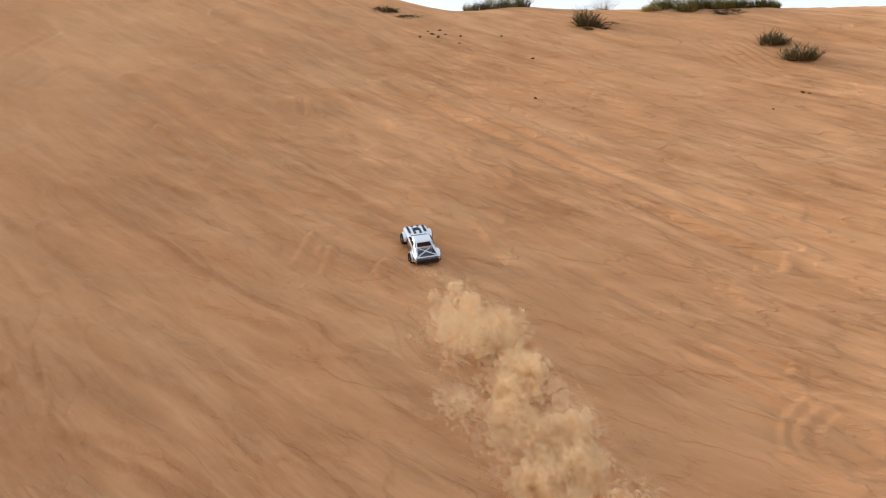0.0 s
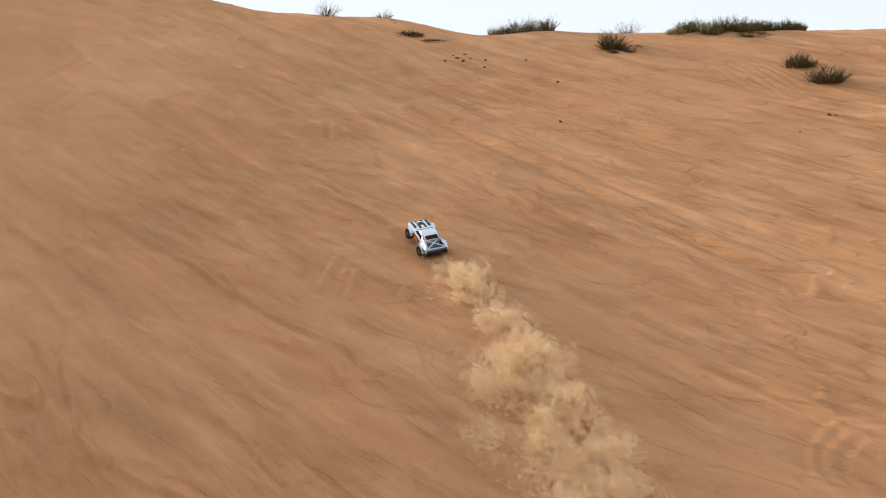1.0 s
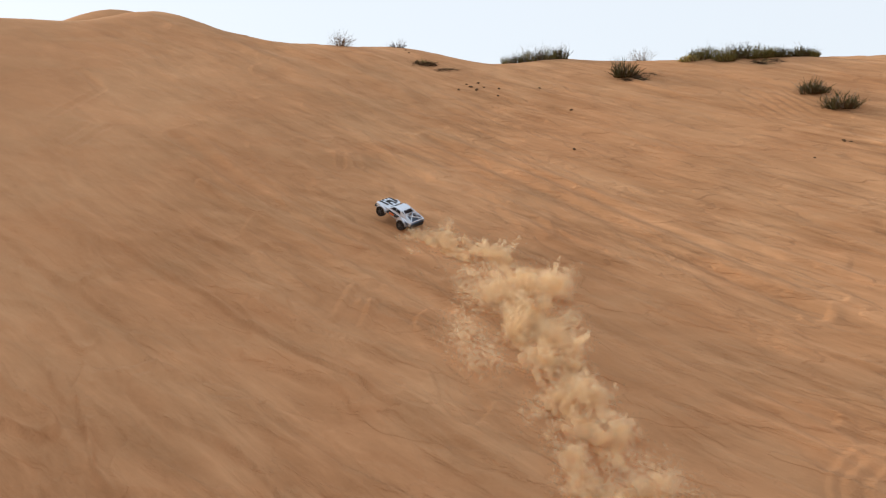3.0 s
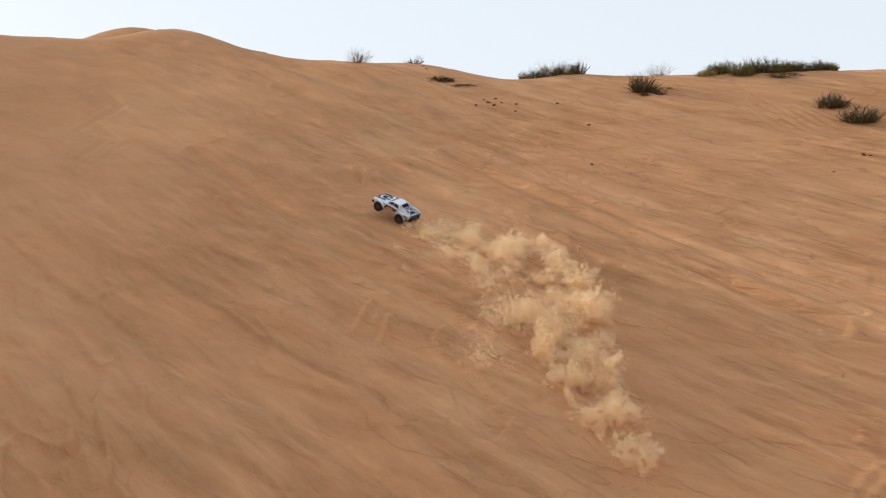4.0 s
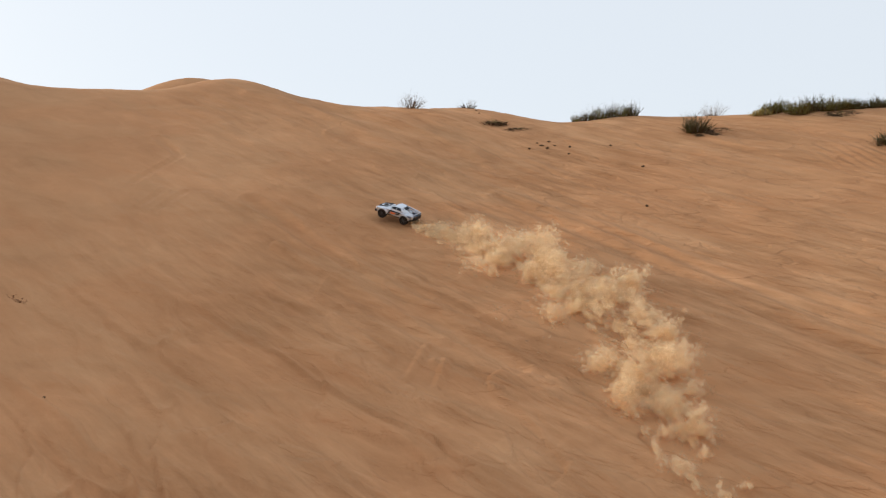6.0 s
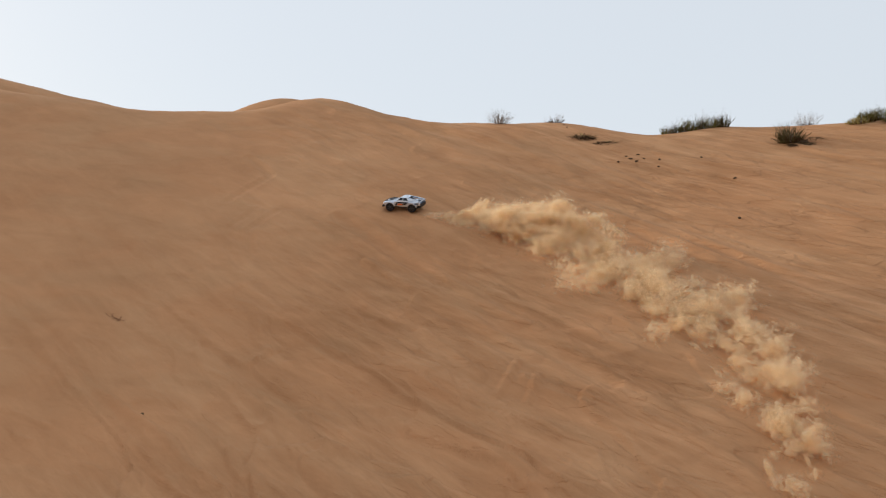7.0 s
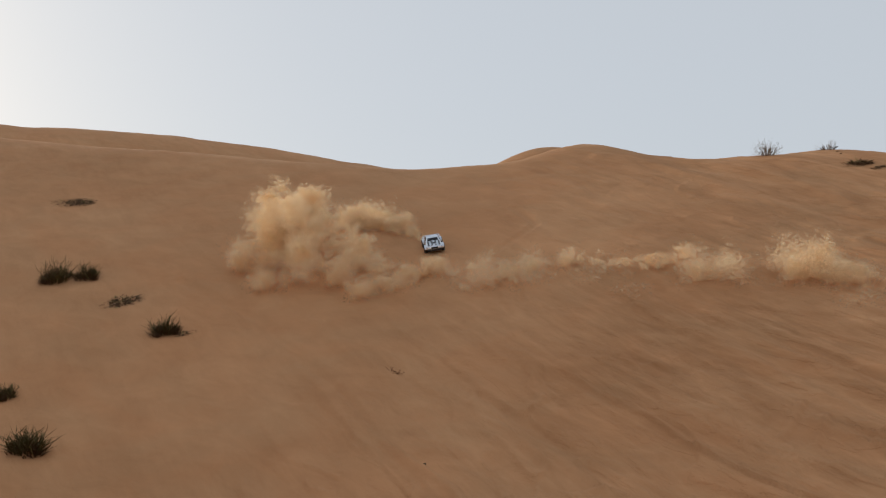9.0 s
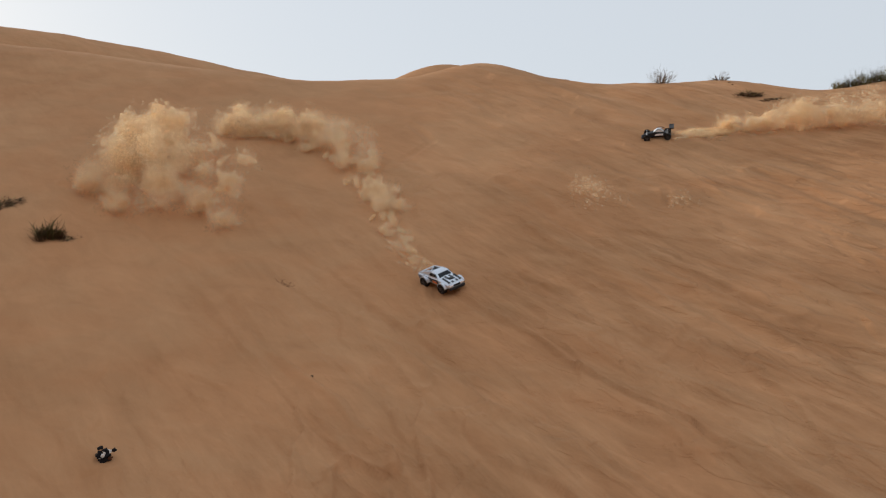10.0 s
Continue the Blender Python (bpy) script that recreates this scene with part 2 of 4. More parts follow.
RUTS = [  # old tyre marks: places, width, depth
    ([(-6.6, 24.4), (-5.62, 23.4), (-4.12, 21.83), (-2.87, 20.62), (-1.51, 19.22), (-0.6, 18.3)], 0.12, 0.07),
    ([(-5.5, 22.4), (-4.3, 21.42), (-3.18, 20.42), (-1.9, 19.1)], 0.10, -0.05),
    ([(-4.9, 23.0), (-3.7, 21.9), (-2.3, 20.6)], 0.09, 0.04),
    ([(-1.2, 24.9), (-0.12, 23.76), (1.88, 21.6), (3.71, 19.65), (5.2, 18.0)], 0.11, 0.05),
    ([(0.2, 24.2), (2.2, 22.0), (4.0, 20.1), (5.6, 18.4)], 0.09, 0.04),
    ([(-2.12, 18.98), (-2.38, 18.08)], 0.06, -0.045), ([(-1.74, 18.58), (-1.87, 17.95)], 0.06, -0.045),
    ([(-5.85, 15.5), (-5.65, 14.9), (-5.5, 14.0)], 0.06, -0.04), ([(-5.25, 15.3), (-5.05, 14.6), (-4.9, 13.8)], 0.07, -0.045),
    ([(-16.5, 22.5), (-13.5, 21.2), (-10.4, 18.9), (-8.0, 16.6), (-6.5, 15.0)], 0.11, 0.05),
    ([(-15.6, 23.4), (-12.4, 21.4), (-9.2, 19.2), (-7.0, 17.2)], 0.12, -0.035),
    ([(-8.6, 24.6), (-8.9, 23.6), (-8.5, 22.6), (-7.9, 21.8)], 0.07, 0.035), ([(-8.1, 24.6), (-8.4, 23.6), (-8.0, 22.6)], 0.07, 0.035),
    ([(-2.65, 23.9), (-2.5, 23.3)], 0.05, 0.03), ([(-2.95, 24.0), (-2.85, 23.3)], 0.05, 0.03),
    ([(-9.9, 27.8), (-8.9, 26.6), (-9.4, 25.0)], 0.08, 0.035), ([(2.6, 17.4), (4.4, 15.2), (5.6, 13.4)], 0.08, 0.04),
    ([(-7.6, 18.9), (-6.0, 17.6), (-4.2, 16.2), (-2.6, 14.6)], 0.12, -0.04), ([(-6.8, 17.4), (-5.0, 16.0), (-3.4, 14.4)], 0.10, 0.04),
    ([(1.2, 18.9), (2.9, 17.2), (4.6, 15.6)], 0.08, 0.035),
]


def relief(x, y):
    """Slumps, streaks, ripples and old tyre marks on the face."""
    a, b = 0.755 * x - 0.655 * y, 0.655 * x + 0.755 * y
    warp = 0.5 * value_noise(a * 0.5, b * 0.9 + 31) + 0.2 * value_noise(a * 1.3 + 5, b * 2.1)
    h = 0.10 * value_noise(x * 0.16 + 3, y * 0.16) + 0.045 * value_noise(a * 0.22, b * 0.8 + 11)
    # long streaks, sharp on one side
    for along, across, high, shift in ((0.13, 0.9, 0.06, 0), (0.17, 2.0, 0.045, 40), (0.22, 4.2, 0.030, 80), (0.3, 8.0, 0.014, 120)):
        k = value_noise(a * along + shift, (b + 0.35 * warp) * across + shift)
        h = h + high * (1 - np.abs(k)) ** 2.2 * np.clip(0.55 + 1.2 * value_noise(x * 0.21 + shift, y * 0.3), 0.1, 1.3) * np.clip((x + 17) / 9, 0.35, 1)
    # small slumped lobes with a sharp lower lip
    low = np.clip((25 - y) / 7, 0.2, 1) * np.clip((4 - x) / 5, 0.2, 1.25) * np.clip((x + 14) / 8, 0.22, 1)
    for along, across, cut, width, high, shift in ((0.45, 1.5, 0.09, 0.05, 0.055, 60), (0.8, 2.7, 0.15, 0.05, 0.038, 160), (1.4, 4.8, 0.18, 0.06, 0.022, 230)):
        k = value_noise(a * along + shift + warp, (b + warp * 0.7) * across)
        step = np.clip((k - cut) / width, 0, 1)
        fade = np.clip((0.75 - k) / 0.5, 0, 1)
        h = h + high * low * step * step * (3 - 2 * step) * fade
    # wind ripples beside the shrubs
    patch = bell(x, 6.9, 0.8) * bell(y, 25.8, 0.6) + 0.2 * bell(x, 4.8, 0.9) * bell(y, 27.0, 0.6)
    h = h + 0.017 * patch * np.sin((0.93 * x + 0.36 * y + 0.10 * warp) * 2 * np.pi / 0.2)
    # a donut driven into the sand
    d = np.hypot((x - 5.05) / 1.0, (y - 14.15) / 1.0)
    for radius in (0.82, 0.62, 0.36):
        h = h + 0.016 * bell(d, radius + 0.04 * value_noise(x * 3, y * 3), 0.05) - 0.01 * bell(d, radius + 0.12, 0.05)
    for points, width, depth in RUTS:
        h = h + 0.75 * groove(x, y, points, width, depth)
    r = np.hypot(x, y)
    return h * np.clip((r - 1) / 3, 0, 1) * np.clip((120 - r) / 60, 0.2, 1)


def height(x, y):
    x, y = np.asarray(x, float), np.asarray(y, float)
    return large_form(x, y) + relief(x, y)


def build_ground():
    """One sheet of sand, finest on the dune's face, out to the horizon."""
    bearings = np.radians(np.concatenate([np.arange(-25, 50, 0.11), np.arange(50, 335, 3.0)]))
    reaches = np.concatenate([np.arange(0.4, 12, 0.4), np.arange(12, 28, 0.05), np.arange(28, 37, 0.08), np.arange(37, 80, 0.5), 80 * 1.2 ** np.arange(0, 21)])
    nb, nr = len(bearings), len(reaches)
    B, R = np.meshgrid(bearings, reaches)
    x, y = (-np.sin(B) * R).ravel(), (np.cos(B) * R).ravel()
    z = height(x, y)
    v = np.concatenate([np.stack([x, y, z], 1), [[0, 0, float(height(0.01, 0.01))]]])
    i, j = np.meshgrid(np.arange(nr - 1), np.arange(nb), indexing="ij")
    k = (j + 1) % nb
    quads = np.stack([i * nb + j, (i + 1) * nb + j, (i + 1) * nb + k, i * nb + k], -1).reshape(-1, 4)[:, ::-1]
    j = np.arange(nb)
    fans = np.stack([np.full(nb, nb * nr), j, (j + 1) % nb], 1)[:, ::-1]
    me = bpy.data.meshes.new("ground")
    me.vertices.add(len(v))
    me.vertices.foreach_set("co", v.ravel())
    loops = np.concatenate([quads.ravel(), fans.ravel()])
    me.loops.add(len(loops))
    me.loops.foreach_set("vertex_index", loops)
    me.polygons.add(len(quads) + len(fans))
    me.polygons.foreach_set("loop_start", np.concatenate([np.arange(len(quads)) * 4, len(quads) * 4 + np.arange(nb) * 3]))
    me.update(calc_edges=True)
    me.polygons.foreach_set("use_smooth", np.ones(len(me.polygons), bool))
    me.materials.append(sand)
    return tagged(new("ground", me), "steep orange sand dune with streaks, slumps and tyre marks", "sand dune", kind="structure")


ground = build_ground()


# ---- small builders ----
def mesh_from(name, verts, faces, smooth=False):
    me = bpy.data.meshes.new(name)
    me.from_pydata([tuple(v) for v in verts], [], faces)
    me.update()
    if smooth:
        me.polygons.foreach_set("use_smooth", np.ones(len(me.polygons), bool))
    return me


def part(name, data, material, parent, label="", at=None):
    """Links a bmesh or a mesh as one mesh object under a thing or a part."""
    if isinstance(data, bmesh.types.BMesh):
        bm, data = data, bpy.data.meshes.new(name)
        bmesh.ops.recalc_face_normals(bm, faces=bm.faces)
        bm.to_mesh(data)
        bm.free()
    if not data.materials:
        data.materials.append(material)
    ob = new(name, data)
    ob.parent = parent
    if at is not None:
        ob.matrix_basis = at
    return tagged(ob, label)


def frame_on_sand(x, y, heading, sink=0.0):
    """A pose on the dune: z along the slope's normal, y towards the heading (degrees to the left of straight up the dune)."""
    e = 0.25
    zx = float(large_form(x + e, y) - large_form(x - e, y)) / (2 * e)
    zy = float(large_form(x, y + e) - large_form(x, y - e)) / (2 * e)
    up = Vector((-zx, -zy, 1)).normalized()
    a = radians(heading)
    f = Vector((-math.sin(a), math.cos(a), 0))
    f = (f - up * f.dot(up)).normalized()
    right = f.cross(up)
    m = Matrix((right, f, up)).transposed().to_4x4()
    m.translation = Vector((x, y, float(height(x, y)))) - up * sink
    return m


def box(bm, x0, x1, y0, y1, z0, z1, bevel=0.0, taper=0.0):
    v = [bm.verts.new((x, y, z)) for z, t in ((z0, 0), (z1, taper)) for x, y in ((x0 + t, y0 + t), (x1 - t, y0 + t), (x1 - t, y1 - t), (x0 + t, y1 - t))]
    fs = [bm.faces.new([v[i] for i in q]) for q in ((3, 2, 1, 0), (4, 5, 6, 7), (0, 1, 5, 4), (1, 2, 6, 5), (2, 3, 7, 6), (3, 0, 4, 7))]
    if bevel:
        es = list({e for f in fs for e in f.edges})
        bmesh.ops.bevel(bm, geom=es, offset=bevel, segments=2, affect="EDGES", profile=0.6)
    return bm


def bar(bm, a, b, radius, sides=8):
    a, b = Vector(a), Vector(b)
    q = (b - a).to_track_quat("Z", "Y")
    rings = [[bm.verts.new(c + q @ Vector((radius * math.cos(2 * math.pi * k / sides), radius * math.sin(2 * math.pi * k / sides), 0))) for k in range(sides)] for c in (a, b)]
    for k in range(sides):
        bm.faces.new((rings[0][k], rings[0][(k + 1) % sides], rings[1][(k + 1) % sides], rings[1][k]))
    bm.faces.new(rings[0][::-1]), bm.faces.new(rings[1])
    return bm


def loft(bm, sections, caps=True):
    rings = [[bm.verts.new(p) for p in s] for s in sections]
    n = len(rings[0])
    for r, s in zip(rings, rings[1:]):
        for k in range(n):
            bm.faces.new((r[k], r[(k + 1) % n], s[(k + 1) % n], s[k]))
    if caps:
        bm.faces.new(rings[0][::-1]), bm.faces.new(rings[-1])
    return bm


def plate(bm, corners, thick):
    """A thin panel on four corners, standing proud along its normal."""
    c = [Vector(p) for p in corners]
    n = (c[1] - c[0]).cross(c[3] - c[0]).normalized() * thick
    low, top = [bm.verts.new(p - n * 0.3) for p in c], [bm.verts.new(p + n) for p in c]
    bm.faces.new(low[::-1]), bm.faces.new(top)
    for k in range(4):
        bm.faces.new((low[k], low[(k + 1) % 4], top[(k + 1) % 4], top[k]))
    return bm


def turned(bm, profile, sides):
    """A body of revolution about x; profile of (x, radius)."""
    rings = [[bm.verts.new((x, r * math.cos(2 * math.pi * k / sides), r * math.sin(2 * math.pi * k / sides))) for k in range(sides)] for x, r in profile]
    for a, b in zip(rings, rings[1:]):
        for k in range(sides):
            bm.faces.new((a[k], a[(k + 1) % sides], b[(k + 1) % sides], b[k]))
    bm.faces.new(rings[0][::-1]), bm.faces.new(rings[-1])
    return bm


# ---- the vehicles ----
def build_wheel(parent, radius, width, side):
    bm = bmesh.new()
    w = width / 2
    turned(bm, [(-w * 0.75, radius * 0.66), (-w, radius * 0.78), (-w, radius * 0.9), (-w * 0.7, radius * 0.96), (w * 0.7, radius * 0.96), (w, radius * 0.9), (w, radius * 0.78), (w * 0.75, radius * 0.66)], 28)
    for k in range(18):  # tread blocks
        for s, turn in ((-0.55, 0), (0.0, 0.5), (0.55, 0)):
            a = 2 * math.pi * (k + turn) / 18
            c, d = Vector((0, math.cos(a), math.sin(a))), Vector((0, -math.sin(a), math.cos(a)))
            h, t, b = radius * 0.06, radius * 0.09, w * 0.2
            low = [bm.verts.new(c * radius * 0.95 + Vector((s * w + i * b, 0, 0)) + d * j * t) for i, j in ((-1, -1), (1, -1), (1, 1), (-1, 1))]
            top = [bm.verts.new(v.co + c * h * 0.9) for v in low]
            bm.faces.new(top)
            for q in range(4):
                bm.faces.new((low[q], low[(q + 1) % 4], top[(q + 1) % 4], top[q]))
    wheel = part("wheel", bm, rubber, parent, "knobbly black rubber tyre, dusted with sand")
    bm = bmesh.new()
    o = side * w
    turned(bm, [(-w * 0.7, radius * 0.64), (w * 0.7, radius * 0.64)], 24)
    turned(bm, sorted([(o * 0.7, radius * 0.24), (o * 0.98, radius * 0.2), (o * 1.04, radius * 0.12)]), 16)
    for k in range(6):
        a = 2 * math.pi * k / 6
        c = Vector((0, math.cos(a), math.sin(a)))
        bar(bm, c * radius * 0.15 + Vector((o * 0.92, 0, 0)), c * radius * 0.64 + Vector((o * 0.8, 0, 0)), radius * 0.06, 6)
    part("rim", bm, rim_metal, wheel, "dark six-spoked rim")
    return wheel


def arch(bm, x0, x1, y, z, r0, r1, start=0, stop=180, n=12):
    """A wheel arch flare: a curved strip over the wheel."""
    loft(bm, [[(x0, y + r0 * math.cos(a), z + r0 * math.sin(a)), (x1, y + r0 * math.cos(a), z + r0 * math.sin(a)), (x1, y + r1 * math.cos(a), z + r1 * math.sin(a)), (x0, y + r1 * math.cos(a), z + r1 * math.sin(a))]
              for a in (radians(start + (stop - start) * k / n) for k in range(n + 1))])
    return bm


def section(y, w, low, high, chamfer, belly=0.92):
    c = chamfer
    return [(-w * belly, y, low), (w * belly, y, low), (w, y, low + c * 1.2), (w, y, high - c), (w - c * 1.3, y, high), (0, y, high + c * 0.35), (-w + c * 1.3, y, high), (-w, y, high - c), (-w, y, low + c * 1.2)]


def build_truck():
    truck = new("toy_truck")
    tagged(truck, "silver-white radio-controlled desert truck with dark stripes, throwing sand", "radio-controlled truck")
    bm = bmesh.new()
    box(bm, -0.13, 0.13, -0.40, 0.42, 0.075, 0.115, 0.012)
    part("chassis", bm, black_plastic, truck, "black plastic chassis pan")
    bm = bmesh.new()
    loft(bm, [section(y, w, lo, hi, c) for y, w, lo, hi, c in (
        (0.485, 0.165, 0.135, 0.185, 0.012), (0.46, 0.20, 0.125, 0.215, 0.02), (0.39, 0.215, 0.14, 0.24, 0.03), (0.26, 0.205, 0.15, 0.258, 0.03),
        (0.15, 0.205, 0.12, 0.268, 0.03), (0.0, 0.21, 0.11, 0.258, 0.028), (-0.14, 0.21, 0.12, 0.25, 0.028), (-0.20, 0.205, 0.15, 0.245, 0.025))])
    part("body_shell", bm, silver, truck, "silver-white painted body shell")
    for s in (-1, 1):  # bedsides
        bm = bmesh.new()
        loft(bm, [[(s * (w - 0.03), y, lo), (s * w, y, lo + 0.01), (s * w, y, hi - 0.012), (s * (w - 0.01), y, hi), (s * (w - 0.035), y, hi)] for y, w, lo, hi in (
            (-0.195, 0.208, 0.15, 0.246), (-0.30, 0.225, 0.17, 0.25), (-0.42, 0.235, 0.16, 0.256), (-0.48, 0.225, 0.17, 0.25))])
        part("bedside", bm, silver, truck)
        for y, r in ((0.285, 0.122), (-0.275, 0.124)):
            bm = bmesh.new()
            arch(bm, s * 0.18, s * 0.262, y, 0.098, r - 0.010, r + 0.008, 12, 165)
            part("fender", bm, silver, truck, "flared silver fender")
    bm = bmesh.new()
    box(bm, -0.19, 0.19, -0.46, -0.19, 0.165, 0.18)
    part("bed_floor", bm, blue_grey, truck, "blue-grey open bed floor")
    # cab
    bm = bmesh.new()
    rings = ((0.197, -0.205, 0.172, 0.242), (0.190, -0.19, 0.150, 0.266), (0.166, -0.145, 0.062, 0.326), (0.155, -0.128, 0.030, 0.343), (0.130, -0.108, 0.002, 0.352))
    loft(bm, [[(-w + 0.03, y0, z), (w - 0.03, y0, z), (w, y0 + 0.03, z), (w, y1 - 0.035, z), (w - 0.04, y1, z), (-w + 0.04, y1, z), (-w, y1 - 0.035, z), (-w, y0 + 0.03, z)] for w, y0, y1, z in rings])
    part("cab", bm, silver, truck, "silver cab with a pale blue sheen")
    bm = bmesh.new()
    plate(bm, [(-0.150, 0.149, 0.270), (-0.128, 0.064, 0.328), (0.128, 0.064, 0.328), (0.150, 0.149, 0.270)][::-1], 0.004)
    part("windshield", bm, dark_glass, truck, "smoked windscreen")
    bm = bmesh.new()
    plate(bm, [(-0.152, -0.190, 0.268), (-0.132, -0.146, 0.328), (0.132, -0.146, 0.328), (0.152, -0.190, 0.268)], 0.004)
    part("rear_window", bm, dark_glass, truck, "smoked rear window")
    for s in (-1, 1):
        for y0, y1, t0, t1 in ((0.112, -0.02, 0.036, -0.018), (-0.032, -0.158, -0.032, -0.115)):
            bm = bmesh.new()
            c = [(s * 0.188, y0, 0.271), (s * 0.188, y1, 0.271), (s * 0.165, t1, 0.328), (s * 0.165, t0, 0.328)]
            plate(bm, c if s < 0 else c[::-1], 0.005)
            part("side_window", bm, dark_glass, truck, "smoked side window")
        bm = bmesh.new()
        c = [(s * 0.158, -0.112, 0.335), (s * 0.19, -0.172, 0.262), (s * 0.206, -0.445, 0.256), (s * 0.196, -0.43, 0.272)]
        plate(bm, c if s < 0 else c[::-1], 0.005)
        part("sail_panel", bm, silver, truck, "silver panel sloping from the roof to the bed")
        # paint on the doors
        for y0, y1, z0, z1, look_of, what in ((0.13, -0.15, 0.205, 0.235, black_plastic, "black stripe along the door"), (0.10, -0.02, 0.155, 0.195, orange_paint, "orange flame graphic on the door"),
                                              (-0.03, -0.12, 0.165, 0.198, black_plastic, "black flash on the door"), (0.155, 0.11, 0.15, 0.2, black_plastic, "black flash on the door")):
            bm = bmesh.new()
            c = [(s * 0.2115, y0 + 0.015, z0), (s * 0.2115, y1 + 0.015, z0), (s * 0.2115, y1 - 0.015, z1), (s * 0.2115, y0 - 0.015, z1)]
            plate(bm, c if s < 0 else c[::-1], 0.003)
            part("door_graphic", bm, look_of, truck, what)
        bm = bmesh.new()
        c = [(s * 0.236, -0.34, 0.19), (s * 0.240, -0.44, 0.19), (s * 0.240, -0.45, 0.225), (s * 0.234, -0.33, 0.225)]
        plate(bm, c if s < 0 else c[::-1], 0.003)
        part("bedside_graphic", bm, blue_grey, truck, "blue-grey flash on the bedside")
        bm = bmesh.new()
        bar(bm, (s * 0.12, -0.13, 0.335), (s * 0.185, -0.46, 0.262), 0.011)
        part("cage_bar", bm, silver, truck, "silver cage bar over the bed")
        bm = bmesh.new()
        bar(bm, (-s * 0.15, -0.20, 0.272), (s * 0.16, -0.44, 0.258), 0.011)
        part("cage_bar", bm, silver, truck, "silver cage bar over the bed")
        bm = bmesh.new()
        box(bm, s * 0.135 - 0.045, s * 0.135 + 0.045, 0.466, 0.487, 0.163, 0.192, 0.006)
        part("headlight", bm, lamp_white, truck, "pale headlight cover")
        bm = bmesh.new()
        bar(bm, (s * 0.10, -0.30, 0.10), (s * 0.15, -0.20, 0.24), 0.016)
        part("shock", bm, steel, truck, "steel shock absorber")
        for y in (0.285, -0.275):
            bm = bmesh.new()
            bar(bm, (s * 0.10, y, 0.095), (s * 0.205, y, 0.1), 0.014)
            part("axle", bm, black_plastic, truck)
        # hood stripes
        for x0, x1, y0, y1 in ((0.032, 0.074, 0.18, 0.45), (0.120, 0.162, 0.22, 0.44)):
            bm = bmesh.new()
            z0, z1 = 0.276, 0.232
            c = [(s * x0, y0, z0), (s * x1, y0, z0 - 0.002), (s * x1, y1, z1 - 0.003), (s * x0, y1, z1)]
            plate(bm, c if s > 0 else c[::-1], 0.006)
            part("hood_stripe", bm, black_plastic, truck, "black stripe on the bonnet")
    bm = bmesh.new()
    box(bm, -0.05, 0.05, 0.27, 0.36, 0.245, 0.272, 0.008, 0.006)
    part("hood_scoop", bm, black_plastic, truck, "dark bonnet scoop")
    bm = bmesh.new()
    bar(bm, (-0.19, -0.465, 0.255), (0.19, -0.465, 0.255), 0.012)
    part("cage_bar", bm, silver, truck, "silver cage bar over the bed")
    bm = bmesh.new()
    box(bm, -0.20, 0.20, -0.492, -0.468, 0.125, 0.21, 0.008)
    part("tailgate", bm, black_plastic, truck, "black rear bumper panel")
    bm = bmesh.new()
    box(bm, -0.19, 0.19, 0.455, 0.51, 0.085, 0.14, 0.014)
    part("front_bumper", bm, black_plastic, truck, "black front bumper")
    bm = bmesh.new()
    box(bm, -0.085, 0.085, 0.470, 0.490, 0.150, 0.19, 0.005)
    part("grille", bm, black_plastic, truck, "black grille")
    wheels = []
    for y in (0.285, -0.275):
        for s in (-1, 1):
            wheels.append((build_wheel(truck, 0.105, 0.105, s), (s * 0.225, y, 0.103), y > 0))
    truck.scale = (0.9, 0.9, 0.9)
    return truck, wheels


